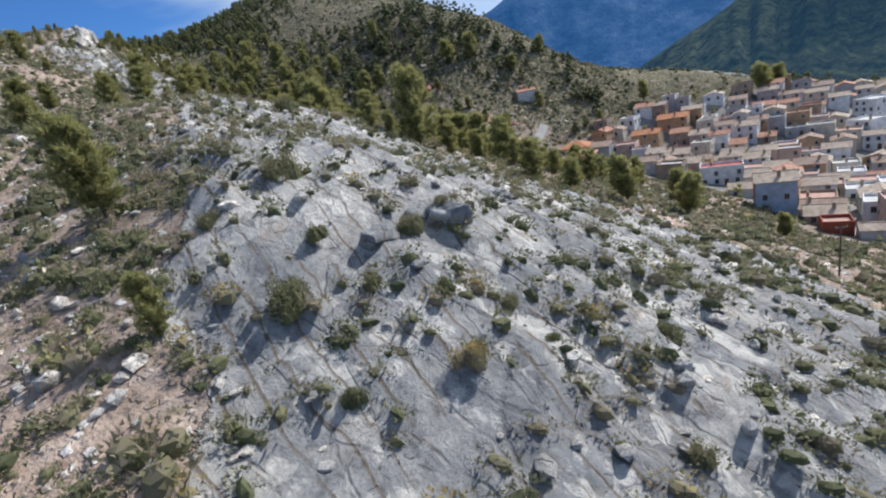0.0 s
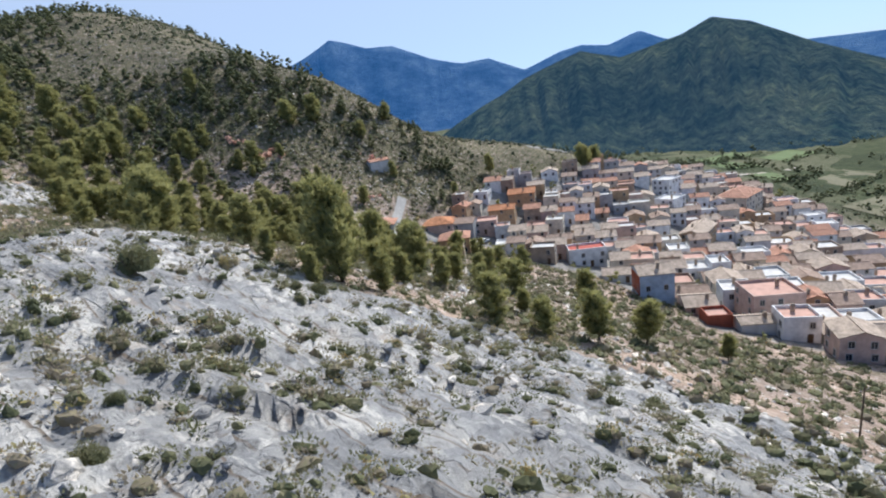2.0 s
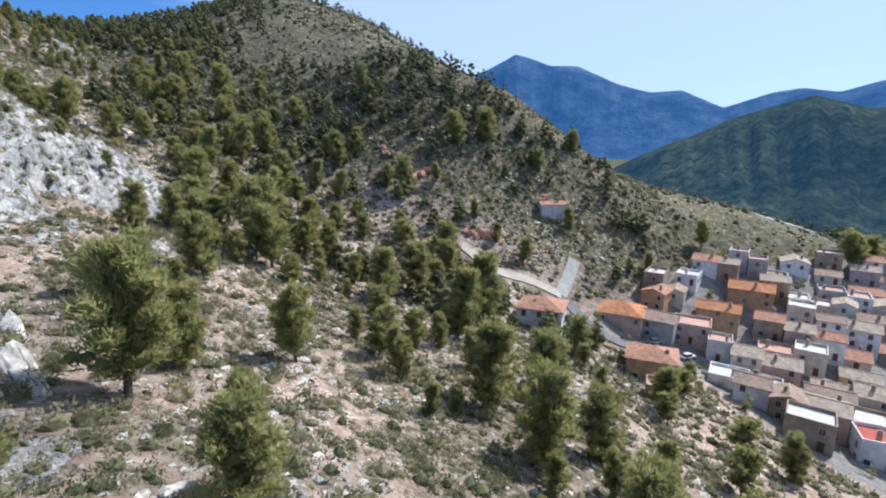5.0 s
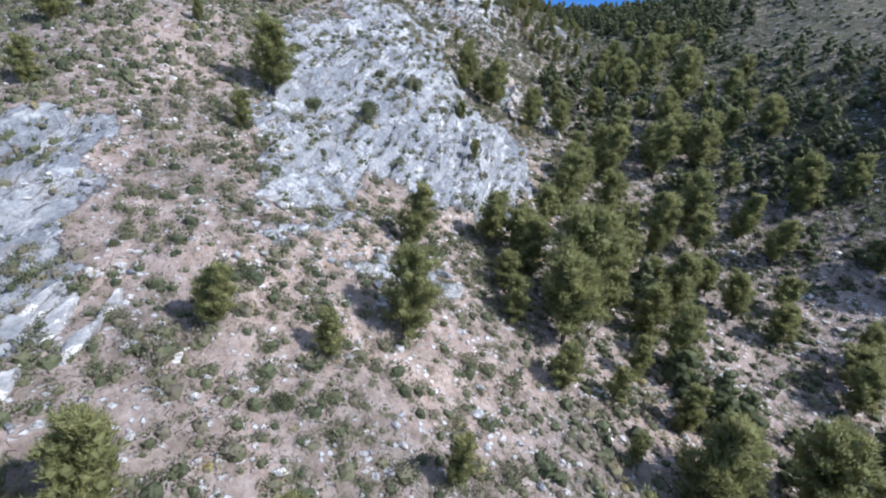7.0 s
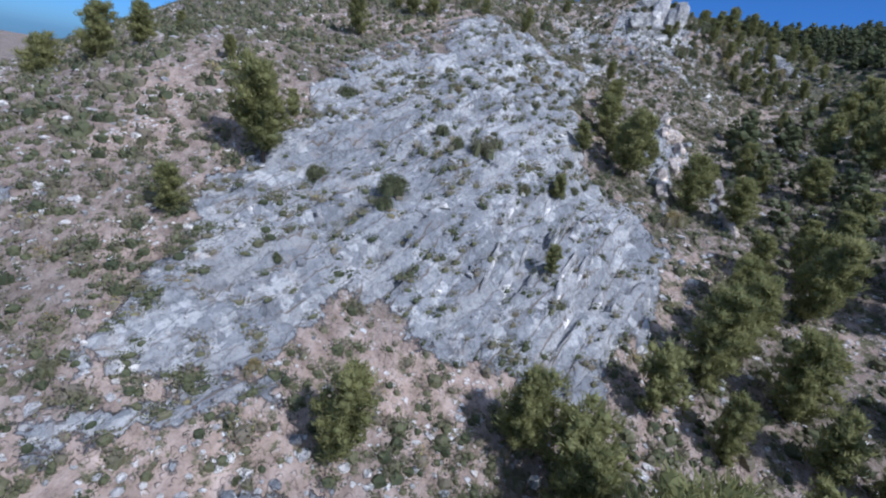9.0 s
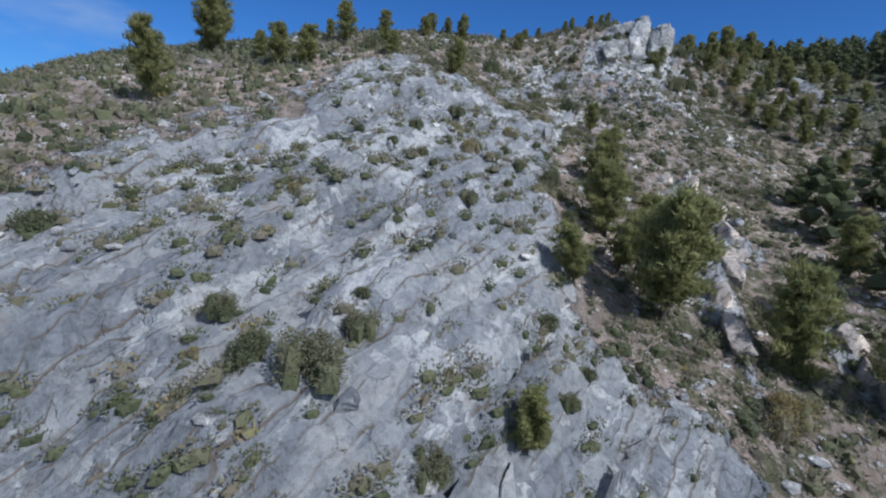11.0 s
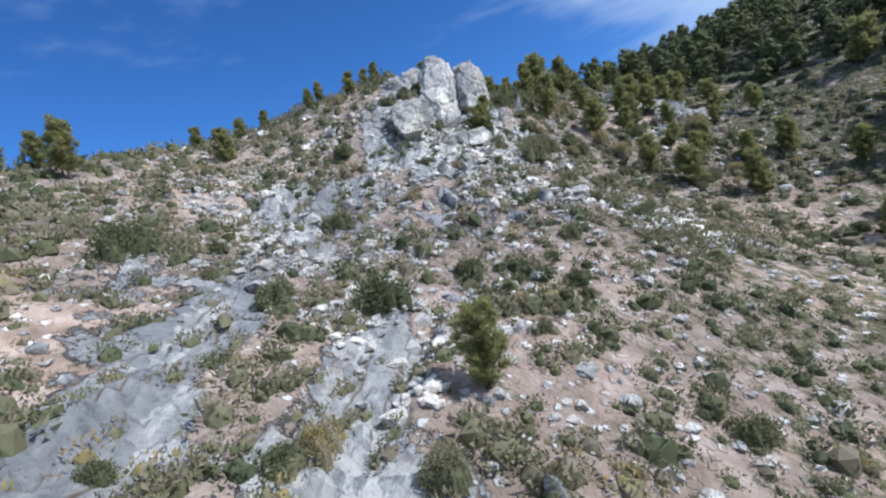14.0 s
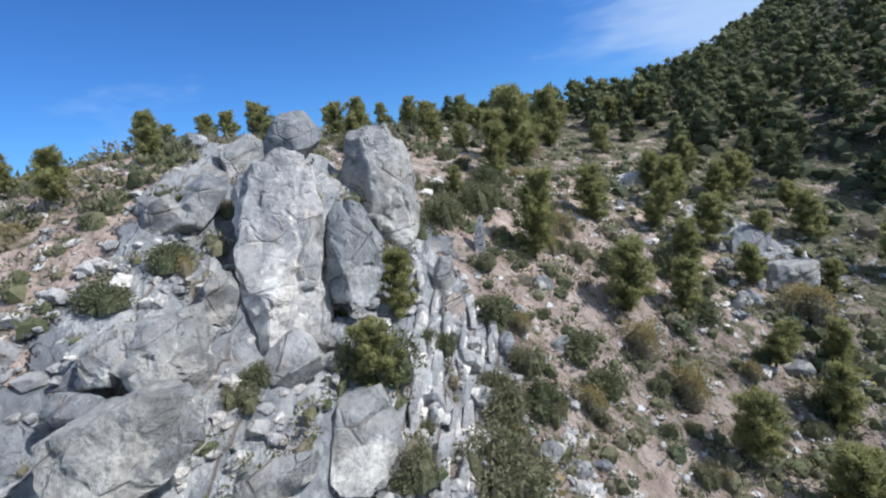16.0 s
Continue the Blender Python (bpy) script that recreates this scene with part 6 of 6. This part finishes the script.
def fill_village():
    """Terraced rows along the slope, with lanes between them."""
    c, s = math.cos(radians(-33)), math.sin(radians(-33))
    for row in range(-15, 16):
        u = -130 + random.uniform(0, 5)
        while u < 130:
            w, d = random.uniform(5.4, 8.8), random.uniform(6.2, 8.4)
            u += w / 2
            v = row * 10.4 + random.uniform(-1.3, 1.3)
            x, y = 138 + u * c - v * s, 170 + u * s + v * c
            u += w / 2 + (random.uniform(2.0, 5.0) if random.random() < 0.16 else 0.05)
            if not bool(in_village(x, y)) or any((x - a) ** 2 + (y - b) ** 2 < (r + max(w, d) * 0.42) ** 2 for a, b, r in built[:17]) or random.random() < 0.05 or bool(on_lane(x, y, 5.5)):
                continue
            tone, wall = random.choice(WALLS + WALLS[:2] + WALLS[:1])
            storeys = random.choice((1, 1, 2, 2, 2))
            if random.random() < 0.32:
                house(x, y, -33 + random.gauss(0, 3), w, d, storeys, wall, "flat", None, tone + " village house with a flat roof terrace", terrace=random.choice((TERRACOTTA, PALE_ROOF)))
            else:
                kind, tile = random.choice(TILES[:3] + TILES[:2])
                turned = random.random() < 0.3
                house(x, y, -33 + random.gauss(0, 3) + (90 if turned else 0), d if turned else w, w if turned else d, storeys, wall, "gable", tile, tone + " village house with " + kind + " tiled roof")


fill_village()


# ---- lanes, valley road and fields ----
def road_material(name, low, high):
    mat, nodes, links, shader = material(name)
    where = place_node(nodes)
    links.new(ramp_node(nodes, links, noise_node(nodes, links, where, 0.8, 6, 0.65), [(0.3, low), (0.7, high)]), shader.inputs["Base Color"])
    shader.inputs["Roughness"].default_value = 0.9
    bump_node(nodes, links, noise_node(nodes, links, where, 6.0, 4, 0.6), 0.3, 0.03, shader)
    return mat


CONCRETE = road_material("pale_concrete", (0.25, 0.24, 0.225), (0.36, 0.345, 0.32))
ASPHALT = road_material("grey_asphalt", (0.10, 0.10, 0.105), (0.17, 0.17, 0.175))
DIRT = road_material("pale_dirt", (0.36, 0.30, 0.24), (0.50, 0.44, 0.37))
FIELD = road_material("green_field", (0.06, 0.10, 0.02), (0.12, 0.17, 0.045))
FALLOW = road_material("fallow_field", (0.10, 0.10, 0.05), (0.19, 0.165, 0.09))


def lane(name, points, width, mat, label, rise=0.12):
    """A ribbon with a skirt that follows the ground."""
    line = []
    for (ax, ay), (bx, by) in zip(points, points[1:]):
        n = max(2, int(math.hypot(bx - ax, by - ay) / 2.0))
        line += [(ax + (bx - ax) * k / n, ay + (by - ay) * k / n) for k in range(n)]
    line.append(points[-1])
    for _ in range(6):
        line = [line[0]] + [tuple((line[k - 1][q] + 2 * line[k][q] + line[k + 1][q]) / 4 for q in (0, 1)) for k in range(1, len(line) - 1)] + [line[-1]]
    rows = []
    for k, (x, y) in enumerate(line):
        ax, ay = line[max(0, k - 1)]
        bx, by = line[min(len(line) - 1, k + 1)]
        long = math.hypot(bx - ax, by - ay) + 1e-9
        nx, ny = -(by - ay) / long, (bx - ax) / long
        high = [max(ground_at(x + nx * s * width * 0.5 + dx, y + ny * s * width * 0.5 + dy) for dx, dy in ((0, 0), (0.7, 0), (0, 0.7), (-0.7, -0.7))) + rise for s in (-1, 0, 1)]
        rows.append((x, y, nx, ny, high))
    verts, faces = [], []
    for x, y, nx, ny, high in rows:
        for s, drop in ((-1, 1.2), (-1, 0), (0, 0), (1, 0), (1, 1.2)):
            verts.append((x + nx * s * width / 2, y + ny * s * width / 2, high[s + 1] - drop))
    for k in range(len(rows) - 1):
        for q in range(4):
            a = k * 5 + q
            faces.append((a, a + 1, a + 6, a + 5))
    return tagged(new(name, mesh_from(name, verts, faces, mat)), label, "lane", kind="structure")


lane("road_upper", LANES["upper"], 3.4, CONCRETE, "pale concrete lane climbing behind the village")
lane("road_lower", LANES["lower"], 4.4, ASPHALT, "grey asphalt lane between the villas")
lane("road_track", LANES["track"], 3.2, DIRT, "pale dirt track at the foot of the cutting")
lane("road_valley", [(120, 282), (150, 284), (193, 287), (233, 283), (258, 272), (262, 262)], 5.0, CONCRETE, "pale concrete road along the valley floor")
lane("road_fields", [(264, 268), (300, 274), (342, 282)], 3.4, DIRT, "pale farm track between the fields")
for k, (ax, ay, bx, by, wide, mat, words) in enumerate([(276, 258, 304, 264, 20, FIELD, "bright green field on a valley terrace"), (280, 298, 316, 306, 22, FIELD, "green field on a valley terrace"),
                                                        (350, 310, 396, 322, 22, FIELD, "green field beside the farm track"), (310, 240, 360, 254, 20, FALLOW, "fallow brown field on a terrace"),
                                                        (300, 330, 360, 346, 20, FIELD, "green field on a valley terrace"), (240, 306, 270, 314, 14, FALLOW, "fallow field on a valley terrace"), (262, 190, 316, 204, 20, FALLOW, "fallow field below the village")]):
    lane("field_%d" % (k + 1), [(ax, ay), (bx, by)], wide, mat, words, rise=0.3)["category"] = "field"


def valley_trees():
    """Garden trees among the houses, and olive rows and hedges along the valley terraces."""
    rng = np.random.default_rng(61)
    n = 1300
    x, y = rng.uniform(225, 520, n), rng.uniform(60, 520, n)
    keep = (rough(x, y, 40, 3, 12) > 0.47) & ~in_village(x, y, 8)
    rows_x, rows_y = [], []
    for (ax, ay), (bx, by) in (((274, 246), (322, 256)), ((276, 286), (330, 298)), ((310, 228), (372, 244)), ((345, 298), (410, 312)), ((296, 320), (366, 336)), ((240, 298), (276, 306)), ((258, 178), (322, 194)), ((250, 150), (310, 162)), ((262, 214), (330, 232))):
        for s in np.arange(0, 1, 0.06):
            rows_x.append(ax + (bx - ax) * s + rng.normal(0, 0.6))
            rows_y.append(ay + (by - ay) * s + rng.normal(0, 0.6))
    joined_pines("valley_trees", np.concatenate([x[keep], rows_x]), np.concatenate([y[keep], rows_y]), 2.5, 6.0, 4, 8, 62, DARK_NEEDLES, "dark olive and almond trees on the valley terraces", 0.5)
    n = 520
    x, y = rng.uniform(20, 240, n), rng.uniform(66, 270, n)
    far_off = np.array([all((a - p) ** 2 + (b - q) ** 2 > (r + 1.4) ** 2 for p, q, r in stands) for a, b in zip(x, y)])
    keep = in_village(x, y, 6) & far_off & ~on_lane(x, y, 3)
    joined_pines("garden_trees", x[keep], y[keep], 2.0, 5.0, 4, 26, 63, NEEDLES, "green garden trees between the village houses", 0.42)


valley_trees()


# ---- parked cars and a pole ----
def paint_material(name, colour):
    mat, nodes, links, shader = material(name)
    dust = noise_node(nodes, links, place_node(nodes), 3.0, 4, 0.6)
    links.new(ramp_node(nodes, links, dust, [(0.3, tuple(c * 0.85 for c in colour)), (0.7, colour)]), shader.inputs["Base Color"])
    shader.inputs["Roughness"].default_value = 0.35
    return mat


TYRE = road_material("tyre_rubber", (0.015, 0.015, 0.016), (0.03, 0.03, 0.03))
CREOSOTE = road_material("dark_pole_wood", (0.07, 0.05, 0.035), (0.15, 0.11, 0.08))


def parked_car(x, y, degrees, paint, label):
    """A small hatchback: rounded body, glasshouse, four wheels, lamps and bumpers."""
    height = max(ground_at(x + dx, y + dy) for dx in (-1.4, 0, 1.4) for dy in (-1.4, 0, 1.4))
    ob = thing("car", pose(x, y, height + 0.14, 0, 0, degrees), label, "car", "parked cars")
    part("body", boxed(-2.0, 2.0, -0.82, 0.82, 0.28, 0.85, bevel=0.14), paint, ob)
    cabin = bmesh.new()
    for v in box(cabin, -1.55, 0.95, -0.72, 0.72, 0.85, 1.42):
        if v.co.z > 1.2:
            v.co.x = v.co.x * 0.74 - 0.1
            v.co.y *= 0.86
    part("glasshouse", cabin, PANE, ob, "dark tinted windows")
    part("roof", boxed(-1.2, 0.56, -0.6, 0.6, 1.42, 1.47, bevel=0.02), paint, ob)
    for sx in (-1.25, 1.25):
        for sy in (-0.8, 0.8):
            bm = bmesh.new()
            bmesh.ops.create_cone(bm, cap_ends=True, segments=16, radius1=0.31, radius2=0.31, depth=0.2, matrix=Matrix.Translation((sx, sy, 0.31)) @ Matrix.Rotation(radians(90), 4, "X"))
            part("wheel", bm, TYRE, ob, "black tyre")
    for sy in (-0.58, 0.58):
        part("headlight", boxed(1.96, 2.02, sy - 0.16, sy + 0.16, 0.58, 0.72, bevel=0.02), PALE_ROOF, ob, "clear headlight")
    return ob


WHITE_PAINT, BLUE_PAINT, GREY_PAINT = paint_material("white_car_paint", (0.75, 0.75, 0.74)), paint_material("blue_car_paint", (0.05, 0.09, 0.22)), paint_material("silver_car_paint", (0.42, 0.43, 0.45))
parked_car(79.5, 119.0, 39, WHITE_PAINT, "small white hatchback parked beside the blue-grey house")
parked_car(45.0, 196.8, 8, GREY_PAINT, "silver hatchback parked at the lane's end")
parked_car(52.0, 192.5, 20, WHITE_PAINT, "white hatchback parked on the village street")
parked_car(40.0, 189.5, 5, BLUE_PAINT, "dark blue hatchback parked on the village street")


def utility_pole(x, y, height):
    ob = thing("utility_pole", pose(x, y, ground_at(x, y)), "dark wooden utility pole above the village edge", "pole")
    bm = bmesh.new()
    limb(bm, (0, 0, -0.5), (0, 0, height), 0.11, 0.08, 10)
    part("shaft", bm, CREOSOTE, ob)
    part("crossarm", boxed(-0.7, 0.7, -0.05, 0.05, height - 0.5, height - 0.38), CREOSOTE, ob)
    for sx in (-0.6, 0.0, 0.6):
        bm = bmesh.new()
        bmesh.ops.create_cone(bm, cap_ends=True, segments=8, radius1=0.05, radius2=0.03, depth=0.16, matrix=Matrix.Translation((sx, 0, height - 0.30)))
        part("insulator", bm, PALE_ROOF, ob, "pale ceramic insulator")
    return ob


utility_pole(40.3, 54.5, 6.5)
